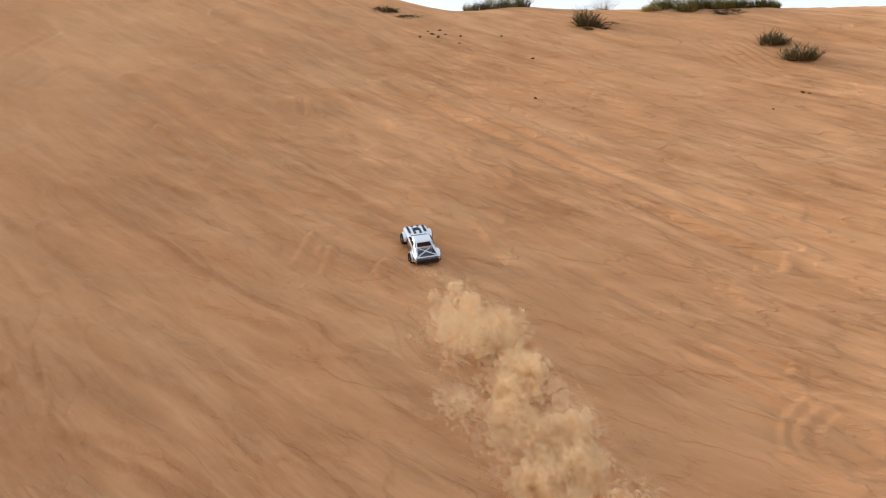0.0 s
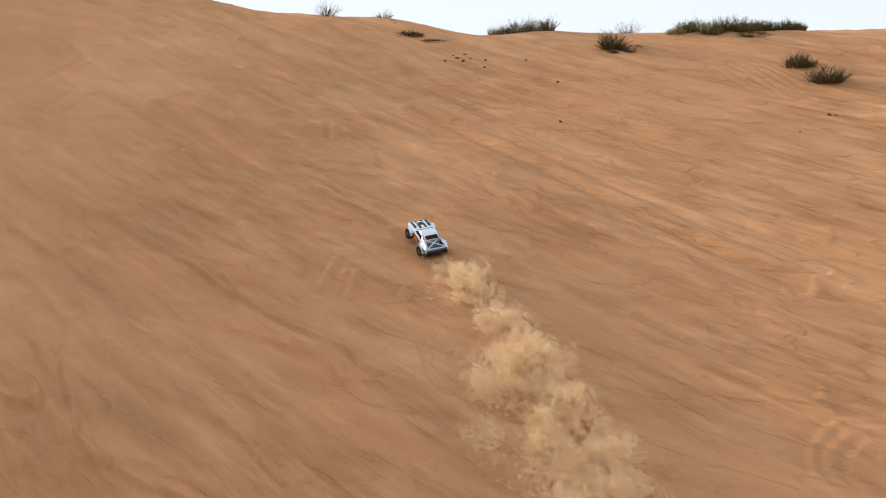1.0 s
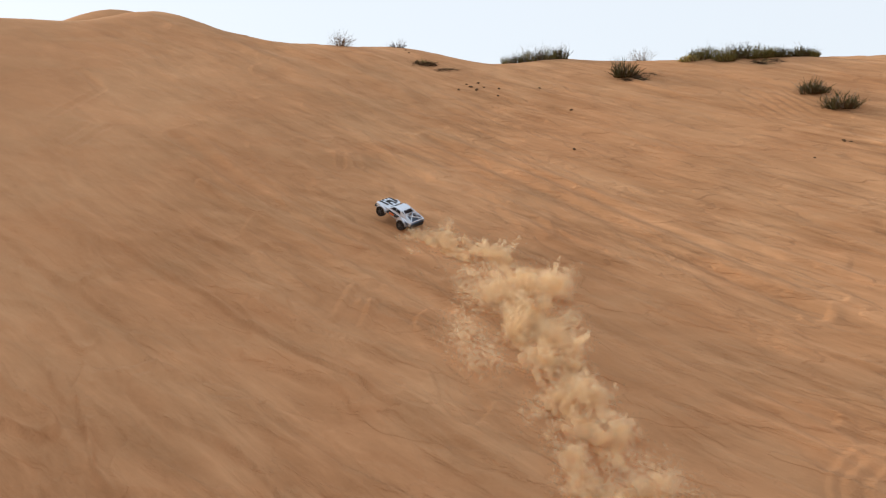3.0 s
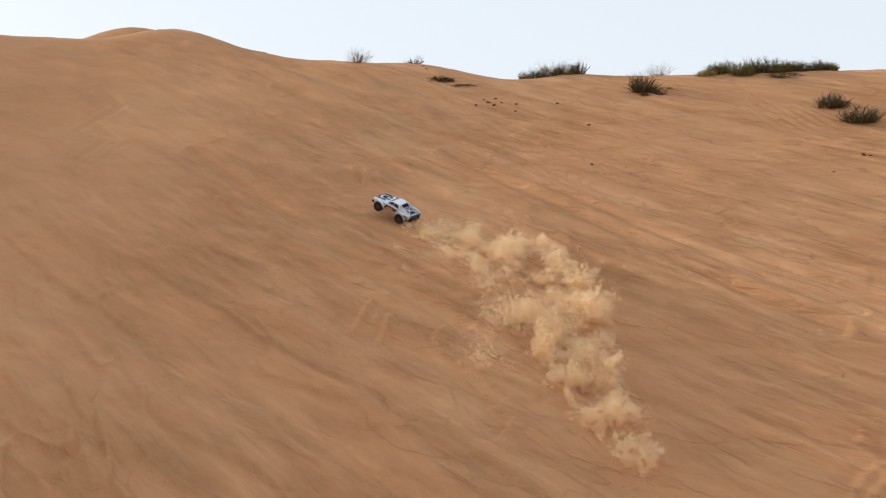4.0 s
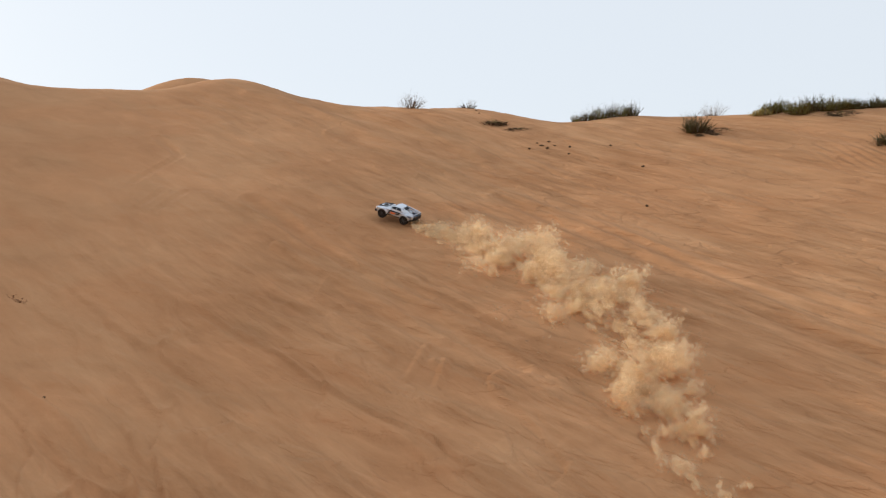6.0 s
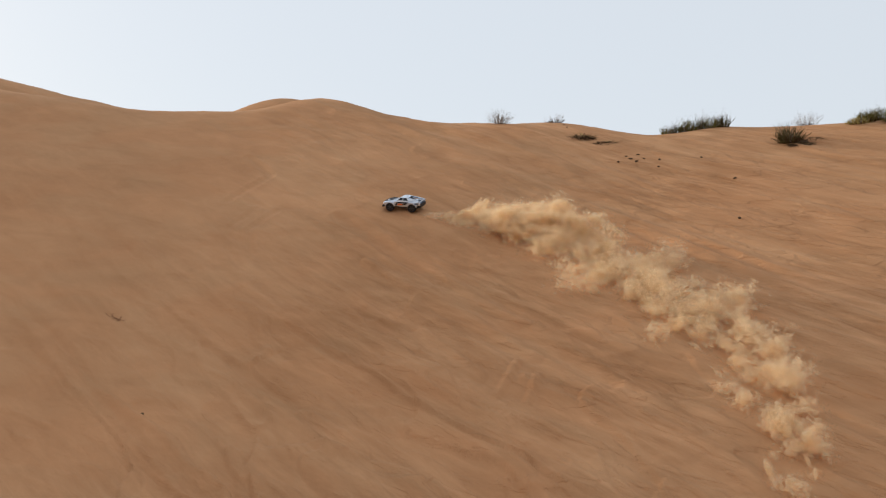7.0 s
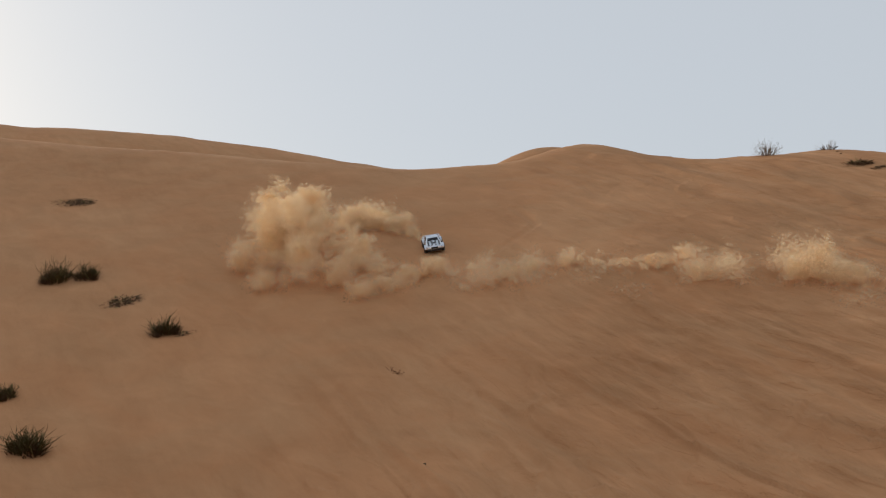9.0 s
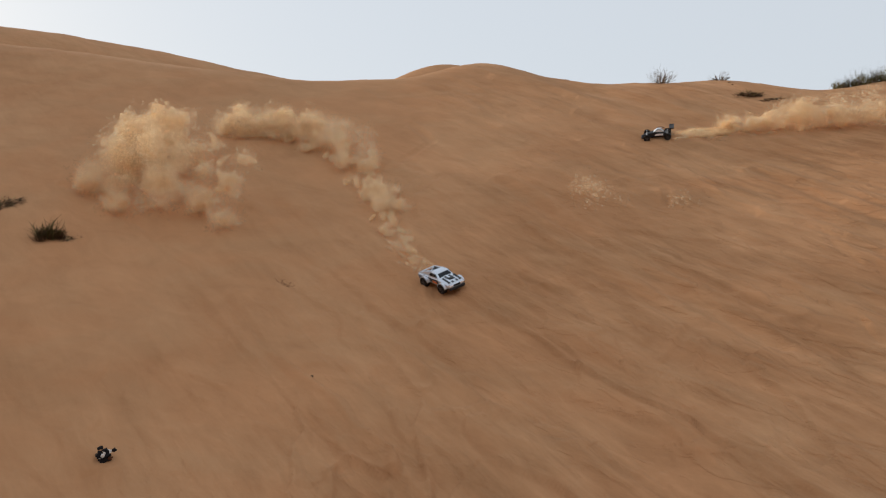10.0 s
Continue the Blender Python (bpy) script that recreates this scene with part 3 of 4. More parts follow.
def build_buggy():
    buggy = new("toy_buggy")
    tagged(buggy, "black and white radio-controlled buggy with a raised rear wing", "radio-controlled buggy")
    bm = bmesh.new()
    box(bm, -0.09, 0.09, -0.36, 0.36, 0.05, 0.085, 0.01)
    part("chassis", bm, black_plastic, buggy, "black chassis tub")
    bm = bmesh.new()
    loft(bm, [section(y, w, lo, hi, 0.012) for y, w, lo, hi in ((0.40, 0.04, 0.08, 0.115), (0.28, 0.07, 0.08, 0.15), (0.12, 0.10, 0.08, 0.19), (0.0, 0.12, 0.08, 0.20), (-0.15, 0.12, 0.08, 0.19), (-0.24, 0.09, 0.09, 0.16))])
    part("body_shell", bm, black_plastic, buggy, "black low body shell")
    bm = bmesh.new()
    loft(bm, [section(y, w, lo, hi, 0.01) for y, w, lo, hi in ((0.10, 0.07, 0.185, 0.20), (0.02, 0.085, 0.185, 0.255), (-0.10, 0.08, 0.185, 0.262), (-0.17, 0.07, 0.18, 0.20))])
    part("cockpit", bm, white_paint, buggy, "white cockpit cover")
    for s in (-1, 1):
        for a, b in (((0.10, 0.10, 0.18), (0.08, -0.02, 0.275)), ((0.08, -0.02, 0.275), (0.08, -0.14, 0.275)), ((0.08, -0.14, 0.275), (0.10, -0.30, 0.15))):
            bm = bmesh.new()
            bar(bm, (s * a[0], a[1], a[2]), (s * b[0], b[1], b[2]), 0.009)
            part("cage_bar", bm, black_plastic, buggy)
        bm = bmesh.new()
        plate(bm, [(s * 0.123, 0.08, 0.11), (s * 0.123, -0.16, 0.11), (s * 0.123, -0.14, 0.16), (s * 0.123, 0.03, 0.16)] if s < 0 else [(s * 0.123, 0.03, 0.16), (s * 0.123, -0.14, 0.16), (s * 0.123, -0.16, 0.11), (s * 0.123, 0.08, 0.11)], 0.003)
        part("side_graphic", bm, white_paint, buggy, "white flash on the side")
        bm = bmesh.new()
        bar(bm, (s * 0.05, -0.30, 0.14), (s * 0.05, -0.38, 0.285), 0.01)
        part("wing_mount", bm, black_plastic, buggy)
        bm = bmesh.new()
        box(bm, s * 0.165 - 0.006, s * 0.165 + 0.006, -0.44, -0.33, 0.282, 0.312, 0.003)
        part("wing_end_plate", bm, black_plastic, buggy)
        for y in (0.28, -0.27):
            bm = bmesh.new()
            bar(bm, (s * 0.07, y, 0.08), (s * 0.2, y, 0.09), 0.011)
            part("axle", bm, black_plastic, buggy)
            bm = bmesh.new()
            bar(bm, (s * 0.07, y, 0.20), (s * 0.16, y, 0.09), 0.015)
            part("shock", bm, steel, buggy, "steel shock absorber")
    bm = bmesh.new()
    loft(bm, [[(-0.16, y, z), (0.16, y, z), (0.16, y, z + 0.012), (-0.16, y, z + 0.012)] for y, z in ((-0.32, 0.295), (-0.38, 0.285), (-0.45, 0.305))])
    part("wing", bm, black_plastic, buggy, "black raised rear wing")
    bm = bmesh.new()
    box(bm, -0.11, 0.11, 0.38, 0.43, 0.05, 0.075, 0.01)
    part("front_bumper", bm, black_plastic, buggy)
    bm = bmesh.new()
    box(bm, -0.07, 0.07, -0.27, -0.17, 0.085, 0.17, 0.015)
    part("engine", bm, steel, buggy, "small bare engine")
    wheels = []
    for y in (0.28, -0.27):
        for s in (-1, 1):
            wheels.append((build_wheel(buggy, 0.09, 0.08, s), (s * 0.215, y, 0.088), y > 0))
    buggy.scale = (0.86, 0.86, 0.86)
    return buggy, wheels


truck, truck_wheels = build_truck()
buggy, buggy_wheels = build_buggy()


# ---- desert shrubs, litter and debris ----
def stalks(rng, count, radius, high, lean, thick, segments=3, droop=0.3, forks=0, patchy=0.0, flat=False):
    """Many thin bent three-sided stalks in one mesh, as verts and faces; forks adds side twigs."""
    verts, faces = [], []

    def stalk(p, d, length, t, level):
        rings = []
        step = length / segments
        for k in range(segments + 1):
            rings.append((p.copy(), t * (1 - 0.85 * k / segments)))
            d = (d + Vector((rng.gauss(0, 0.16), rng.gauss(0, 0.16), -droop * 0.25 * k / segments))).normalized()
            p = p + d * step
            if level and k in (1, 2):
                for _ in range(level):
                    stalk(p.copy(), (d + Vector((rng.gauss(0, 0.5), rng.gauss(0, 0.5), 0.2))).normalized(), length * rng.uniform(0.3, 0.6), t * 0.6, 0)
        base = len(verts)
        for c, w in rings:
            for j in range(3):
                a = 2.094 * j
                verts.append((c.x + w * math.cos(a), c.y + w * math.sin(a), c.z + w * 0.3 * (j - 1)))
        for k in range(segments):
            for j in range(3):
                a, b = base + 3 * k + j, base + 3 * k + (j + 1) % 3
                faces.append((a, b, b + 3, a + 3))

    centres = [(rng.uniform(-0.7, 0.7), rng.uniform(-0.7, 0.7)) for _ in range(5)]
    for _ in range(count):
        r, a = radius * math.sqrt(rng.random()) * 0.8, rng.uniform(0, 2 * math.pi)
        x, y = r * math.cos(a), r * math.sin(a)
        if patchy and rng.random() < patchy:
            cx, cy = rng.choice(centres)
            x, y = radius * (cx + rng.gauss(0, 0.18)), radius * (cy + rng.gauss(0, 0.18))
        out = Vector((x, y, 0)) / max(radius, 0.01)
        d = (out * lean + Vector((rng.gauss(0, 0.25), rng.gauss(0, 0.25), 0.12 if flat else 1.0))).normalized()
        near = max(0.35, 1 - 0.5 * (out.length ** 2))
        stalk(Vector((x, y, -0.03)), d, high * near * rng.uniform(0.5, 1.1), thick * rng.uniform(0.7, 1.3), forks)
    return verts, faces


def leafage(rng, count, radius, high, size=0.016):
    """Small folded leaves in uneven clumps through a low dome, as verts and faces."""
    verts, faces = [], []
    clumps = []
    while len(clumps) < 14:
        x, y, z = rng.uniform(-1, 1), rng.uniform(-1, 1), rng.uniform(0.15, 1)
        if x * x + y * y + z * z * 0.8 < 1:
            clumps.append((x, y, z * rng.uniform(0.7, 1.1)))
    for _ in range(count):
        cx, cy, cz = rng.choice(clumps)
        p = Vector((radius * (cx + rng.gauss(0, 0.16)), radius * (cy + rng.gauss(0, 0.16)), max(high * (cz + rng.gauss(0, 0.13)), 0.01)))
        u = Vector((rng.gauss(0, 1), rng.gauss(0, 1), rng.gauss(0.6, 1))).normalized()
        w = u.orthogonal().normalized()
        n = u.cross(w)
        s = size * rng.uniform(0.6, 1.4)
        k = len(verts)
        verts += [p, p + u * s + w * s * 0.45 + n * s * 0.15, p + u * s * 2, p + u * s - w * s * 0.45 + n * s * 0.15]
        faces += [(k, k + 1, k + 2), (k, k + 2, k + 3)]
    return verts, faces


def build_shrub(name, x, y, label, seed, layers, turn=0.0, stretch=1.0, upright=True, press=1.0, category="shrub", group=""):
    """A clump of stalks on the sand; layers of (part name, material, label, arguments of stalks())."""
    rng = random.Random(seed)
    ob = new(name)
    if upright:
        ob.matrix_basis = pose(x, y, float(height(x, y)) - 0.01, 0, 0, turn)
    else:
        ob.matrix_basis = frame_on_sand(x, y, turn, 0.0)
    for part_name, material, part_label, args in layers:
        v, f = leafage(rng, **args) if part_name == "leafage" else stalks(rng, **args)
        v = [(p[0] * stretch, p[1], p[2] * press) for p in v]
        tagged(part(part_name, mesh_from(part_name, v, f), material, ob, part_label), kind="stuff")
    return tagged(ob, label, category, group)


def tuft(x, y, label, seed, radius, high, green, count=220, wisps=60, stretch=1.0, lean=0.9, dead=90, upright=True, turn=0.0, group="", leaves=0):
    return build_shrub("desert_shrub", x, y, label, seed, [
        ("dead_base", twig_dark, "dark dead stalks at the base", dict(count=dead, radius=radius, high=high * 0.5, lean=1.3, thick=0.009, forks=1)),
        ("foliage", green, "", dict(count=count, radius=radius * 0.95, high=high, lean=lean, thick=0.014, forks=1, patchy=0.6)),
        ("dry_top", twig_grey if wisps > 0 else straw, "pale dry wisps", dict(count=max(abs(wisps), 1), radius=radius * 0.9, high=high * 1.35, lean=lean * 0.8, thick=0.004, forks=1)),
    ] + ([("leafage", green, "", dict(count=leaves, radius=radius, high=high * 0.95))] if leaves else []), turn, stretch, upright, 1.0, group=group)


def mat_plant(x, y, label, seed, radius, turn, stretch, press=0.28):
    radius *= 1.2
    return build_shrub("flattened_plant", x, y, label, seed, [
        ("dead_base", twig_dark, "matted dark dead stalks", dict(count=420, radius=radius, high=radius * 0.55, lean=0.5, thick=0.014, forks=1, droop=0.9, flat=True, patchy=0.6)),
        ("dry_top", straw, "a few straw-coloured stalks", dict(count=26, radius=radius * 0.8, high=radius * 0.8, lean=0.6, thick=0.006, forks=1, flat=True)),
    ], turn, stretch, upright=False, press=press, category="plant")


def slope_clump(x, y, label, seed, radius, turn, stretch, green_count=110):
    """A shabby, half-buried shrub: matted dead stalks, few green ones standing up."""
    return build_shrub("desert_shrub", x, y, label, seed, [
        ("dead_base", twig_dark, "matted dead brown stalks", dict(count=300, radius=radius, high=radius * 0.75, lean=0.8, thick=0.012, forks=1, droop=0.7, patchy=0.85)),
        ("foliage", green_dark, "", dict(count=green_count, radius=radius * 0.8, high=radius * 1.35, lean=0.9, thick=0.010, forks=1, patchy=0.95)),
        ("dry_top", straw, "a few pale upright stalks", dict(count=12, radius=radius * 0.7, high=radius * 1.5, lean=0.7, thick=0.006, patchy=0.8)),
    ], turn, stretch, upright=False, press=0.95)


CREST = "shrubs along the crest"
# bare wispy shrubs on the skyline
build_shrub("bare_shrub", -3.75, 30.42, "leafless grey desert shrub on the dune crest", 11, [
    ("woody_base", twig_dark, "short dark woody stems", dict(count=14, radius=0.12, high=0.2, lean=1.3, thick=0.016, forks=2)),
    ("bare_crown", twig_grey, "thin bare twigs", dict(count=80, radius=0.24, high=0.36, lean=1.6, thick=0.0045, forks=2)),
], group=CREST)
build_shrub("bare_shrub", -2.28, 30.97, "small leafless grey shrub on the dune crest", 12, [
    ("woody_base", twig_dark, "short dark woody stems", dict(count=50, radius=0.2, high=0.13, lean=1.6, thick=0.011, forks=2)),
    ("bare_crown", twig_grey, "thin bare twigs", dict(count=22, radius=0.22, high=0.24, lean=0.9, thick=0.0045, forks=2)),
], stretch=1.2, group=CREST)
build_shrub("bare_shrub", 4.14, 29.6, "leafless grey shrub behind a dark tuft on the crest", 13, [
    ("woody_base", twig_dark, "short dark woody stems", dict(count=40, radius=0.2, high=0.12, lean=1.4, thick=0.01, forks=1)),
    ("bare_crown", twig_grey, "thin bare twigs", dict(count=60, radius=0.26, high=0.32, lean=1.2, thick=0.0045, forks=2)),
], group=CREST)
# the row of upright tufts
for k, (x, y, r, h) in enumerate(((0.66, 29.95, 0.16, 0.24), (0.92, 30.0, 0.17, 0.30), (1.22, 30.05, 0.2, 0.36), (1.52, 30.1, 0.18, 0.33), (1.8, 30.1, 0.19, 0.36), (2.12, 30.1, 0.16, 0.38))):
    tuft(x, y, "upright dark green desert tuft with pale wisps on the crest", 20 + k, r, h * 0.8, green_dark if k % 2 else green_stalk, 60, 46, lean=0.5, dead=26, leaves=160, group=CREST)
# the lone tuft, and a low dark mat of stalks to its right
tuft(3.5, 28.05, "dark spiky desert tuft on open sand", 30, 0.24, 0.40, green_dark, 160, 40, lean=1.1, dead=120)
mat_plant(3.95, 27.95, "low dark mat of stalks beside a spiky tuft", 31, 0.22, 0, 1.9)
# the large thicket
for k, (x, y, r, h, green) in enumerate(((5.2, 28.85, 0.26, 0.34, straw), (5.42, 29.0, 0.24, 0.40, green_stalk), (5.75, 29.15, 0.32, 0.52, green_stalk), (6.05, 28.6, 0.30, 0.62, green_stalk), (6.45, 28.85, 0.36, 0.52, green_dark),
                                         (6.85, 28.75, 0.36, 0.52, green_stalk), (7.2, 28.8, 0.32, 0.46, green_stalk), (7.5, 28.75, 0.24, 0.34, green_dark), (7.95, 28.9, 0.28, 0.44, green_dark), (8.25, 28.95, 0.2, 0.4, green_stalk))):
    tuft(x, y, "dense olive-green desert shrub in a thicket on the crest", 40 + k, r, h * (0.48, 0.66, 0.55)[k % 3], green, 130, 12, lean=0.6, dead=70, leaves=420, group="shrubs of the thicket")
mat_plant(7.0, 28.3, "low dark dead plant before the thicket", 55, 0.2, -5, 1.8)
# the pair below
tuft(7.45, 26.2, "rounded grey-green desert shrub, dark at its base", 60, 0.30, 0.30, green_dark, 130, 40, 1.15, 0.9, 190, leaves=500)
tuft(7.82, 25.25, "spiky grey-green desert shrub with dark dead stalks", 61, 0.32, 0.34, green_dark, 110, 40, 1.2, 1.0, 190, leaves=350)
# mats near the crest
mat_plant(-1.5, 29.1, "matted dark brown dead plant on the sand", 65, 0.21, 0, 1.4, 0.75)
mat_plant(-0.92, 28.72, "trailing dark dead plant on the sand", 66, 0.13, 10, 2.0, 0.5)
# the shrubs below the far-off dune
mat_plant(-23.51, 26.63, "flat dark dead plant on the sand slope", 70, 0.36, 20, 1.7)
slope_clump(-19.46, 21.64, "low dark green-brown desert shrub on the slope", 71, 0.36, 10, 1.0)
slope_clump(-18.87, 21.98, "low dark green-brown shrub with upright stalks", 72, 0.28, 20, 1.0)
mat_plant(-17.24, 21.19, "matted dark brown plant on the slope", 73, 0.30, 45, 1.35)
slope_clump(-15.2, 20.2, "spiky dark desert shrub leaning down the slope", 74, 0.26, 30, 1.2)
mat_plant(-14.75, 20.3, "dark trailing stalks beside a spiky tuft", 75, 0.15, 20, 1.8)
slope_clump(-16.50, 16.99, "small dark desert shrub on the slope", 76, 0.2, 20, 1.0)
slope_clump(-14.67, 15.66, "long dark grassy shrub combed along the slope", 77, 0.28, 15, 1.35, 190)
build_shrub("desert_shrub", -13.25, 13.6, "tall rust-brown dry desert tuft", 78, [
    ("dead_base", twig_dark, "dark dead stalks at the base", dict(count=120, radius=0.18, high=0.22, lean=1.2, thick=0.009, forks=1)),
    ("foliage", rust_stalk, "rust-brown upright stalks", dict(count=160, radius=0.12, high=0.46, lean=0.35, thick=0.008, forks=1))])


def build_clod(x, y, size, seed, name="clod", label="dark clod of dry plant litter on the sand"):
    rng = random.Random(seed)
    bm = bmesh.new()
    bmesh.ops.create_icosphere(bm, subdivisions=2, radius=size)
    off = Vector((rng.random() * 9, rng.random() * 9, 0))
    for v in bm.verts:
        v.co *= 1 + 0.6 * noise.noise(v.co / size * 1.3 + off)
        v.co.x *= 1.5
        v.co.z *= 0.55
    me = bpy.data.meshes.new(name)
    bm.to_mesh(me)
    bm.free()
    me.materials.append(twig_dark)
    ob = new(name, me)
    ob.matrix_basis = frame_on_sand(x, y, rng.uniform(0, 360), -size * 0.2)
    return tagged(ob, label, "clod", "clods near the crest")


for k, (x, y, size) in enumerate(((-0.55, 27.53, 0.05), (-0.26, 27.7, 0.06), (-0.12, 27.52, 0.065), (0.42, 27.58, 0.05), (0.39, 27.14, 0.045), (1.39, 27.48, 0.05), (-0.08, 27.94, 0.05), (-0.36, 27.86, 0.04),
                                  (0.06, 27.66, 0.04), (2.03, 26.09, 0.045), (7.38, 23.68, 0.06), (7.5, 23.62, 0.04), (6.62, 23.13, 0.035), (1.93, 24.12, 0.05), (-2.0, 30.3, 0.04), (-1.9, 30.0, 0.035))):
    build_clod(x, y, size * 0.62, 100 + k)
build_clod(-7.78, 16.98, 0.028, 130, "clod", "small dark clod half in the sand")


def build_driftwood(x, y):
    """A low dark crust of dead roots breaking the surface."""
    rng = random.Random(5)
    v, f = stalks(rng, 44, 0.24, 0.2, 0.4, 0.010, flat=True, droop=1.0, forks=1)
    ob = new("dead_roots", mesh_from("dead_roots", [(p[0] * 1.5, p[1] * 0.5, p[2] * 0.2) for p in v], f))
    ob.data.materials.append(rust_stalk)
    ob.matrix_basis = frame_on_sand(x, y, -10)
    return tagged(ob, "half-buried dead brown roots in the sand", "roots")


build_driftwood(-9.68, 19.75)


def build_litter(x, y):
    """A crumpled black and white plastic scrap."""
    ob = new("crumpled_litter")
    ob.matrix_basis = frame_on_sand(x, y, 20)
    ob.scale = (0.85, 0.85, 0.85)
    for name, material, label, size, squash, at, seed in (
            ("black_sheet", black_sheet, "crumpled black plastic", 0.105, 0.9, (0, 0, 0.06), 1), ("white_sheet", white_sheet, "torn white plastic", 0.06, 0.7, (0.0, -0.05, 0.12), 2), ("torn_strip", black_sheet, "black strip", 0.05, 0.6, (-0.05, -0.08, 0.12), 7), ("torn_strip", white_sheet, "torn white strip", 0.04, 0.5, (0.09, 0.06, 0.12), 3),
            ("torn_strip", black_sheet, "black strip", 0.035, 0.6, (0.16, 0.09, 0.12), 4), ("torn_strip", black_sheet, "black strip", 0.04, 0.5, (-0.06, 0.08, 0.17), 5), ("torn_strip", rust_stalk, "brown strip", 0.035, 0.6, (0.11, -0.03, 0.04), 6)):
        bm = bmesh.new()
        bmesh.ops.create_icosphere(bm, subdivisions=3, radius=size)
        for v in bm.verts:
            q = v.co / size
            v.co *= 1 + 0.8 * noise.noise(q * 1.7 + Vector((seed * 3.1, 0, 0))) + 0.5 * abs(noise.noise(q * 3.7 + Vector((0, seed * 2.3, 0))))
            v.co.z *= squash
            v.co += Vector(at)
        part(name, bm, material, ob, label)
    return tagged(ob, "crumpled black and white plastic litter on the sand", "litter")


build_litter(-9.87, 14.41)


# ---- the ways of the vehicles ----
# seconds, x, y, heading (degrees to the left of straight up the dune), wheelie
TRUCK_WAY = [
    (-8.0, 0.9, 12.2, 12, 4), (-6.0, 0.6, 13.4, 15, 4), (-4.0, 0.25, 14.9, 14, 4), (-2.0, -0.05, 16.6, 12, 4),
    (0.0, -0.36, 18.44, 14, 10), (0.5, -0.56, 18.94, 18, 10), (1.0, -0.70, 19.34, 22, 10), (1.5, -0.88, 19.76, 28, 11), (2.0, -1.10, 20.29, 35, 12), (2.5, -1.32, 20.72, 43, 14),
    (4.0, -2.0, 21.82, 56, 16), (4.5, -2.24, 22.27, 58, 16), (5.0, -2.53, 22.63, 62, 15), (5.5, -2.75, 22.93, 64, 13), (6.2, -3.4, 23.8, 68, 8), (6.8, -4.28, 24.42, 74, 3),
    (7.0, -5.2, 24.74, 80, 0), (7.2, -6.5, 25.08, 84, 0), (7.5, -8.52, 25.38, 84, 0), (7.6, -9.4, 25.46, 76, 0), (7.7, -10.2, 25.55, 55, 0), (7.8, -10.9, 25.68, 22, 0), (7.9, -11.5, 25.9, -15, 0),
    (8.0, -11.9, 26.08, -48, 0), (8.2, -12.2, 26.05, -82, 0), (8.5, -12.2, 25.9, -100, 0), (8.8, -11.5, 25.65, -130, 0), (9.0, -11.0, 25.05, -154, 3), (9.2, -10.2, 24.32, -170, 4),
    (9.5, -8.85, 22.8, -172, 5), (9.8, -7.55, 21.18, -145, 4), (10.0, -6.53, 19.98, -128, 3)]
# how far the truck leans into the hill while it cuts across
LEAN_TIMES, LEANS = (0, 1.5, 2.5, 4.0, 5.5, 7.5, 7.7, 10), (0, 2, 5, 8, 9, 9, 0, 0)
BUGGY_WAY = [(0.0, 20.0, 23.88, 90, 0), (3.0, 17.0, 24.88, 90, 0), (5.5, 13.0, 25.88, 88, 0), (7.0, 8.3, 26.48, 88, 0), (8.0, 4.3, 26.68, 90, 0), (9.2, -0.42, 26.83, 90, 0), (9.5, -1.57, 26.98, 90, 0), (9.7, -2.35, 26.98, 92, 0),
             (10.0, -3.42, 26.73, 96, 0)]


def on_way(way, t, k):
    """A smooth reading of column k of a way at t."""
    ts = [w[0] for w in way]
    i = min(max(int(np.searchsorted(ts, t)) - 1, 0), len(way) - 2)
    f = (t - ts[i]) / (ts[i + 1] - ts[i])
    return way[i][k] * (1 - f) + way[i + 1][k] * f


def vehicle_pose(x, y, heading, wheelie, lean=0.0, rear=-0.25):
    m = frame_on_sand(x, y, heading, 0.012)
    return m @ pose(0, rear, 0.09, 0, lean) @ pose(0, 0, 0, wheelie) @ pose(0, -rear, -0.09)


# ---- thrown sand: clouds of grains in rigid puffs, each a cluster of small flakes ----
CELLS = np.random.RandomState(9).rand(32, 32, 32)


def cell_noise(p):
    """Smooth noise in space from 0 to 1, one lump a unit."""
    i = np.floor(p).astype(int)
    f = p - i
    f = f * f * (3 - 2 * f)
    total = 0.0
    for dx, dy, dz in np.ndindex(2, 2, 2):
        w = (f[:, 0] if dx else 1 - f[:, 0]) * (f[:, 1] if dy else 1 - f[:, 1]) * (f[:, 2] if dz else 1 - f[:, 2])
        total = total + w * CELLS[(i[:, 0] + dx) & 31, (i[:, 1] + dy) & 31, (i[:, 2] + dz) & 31]
    return total


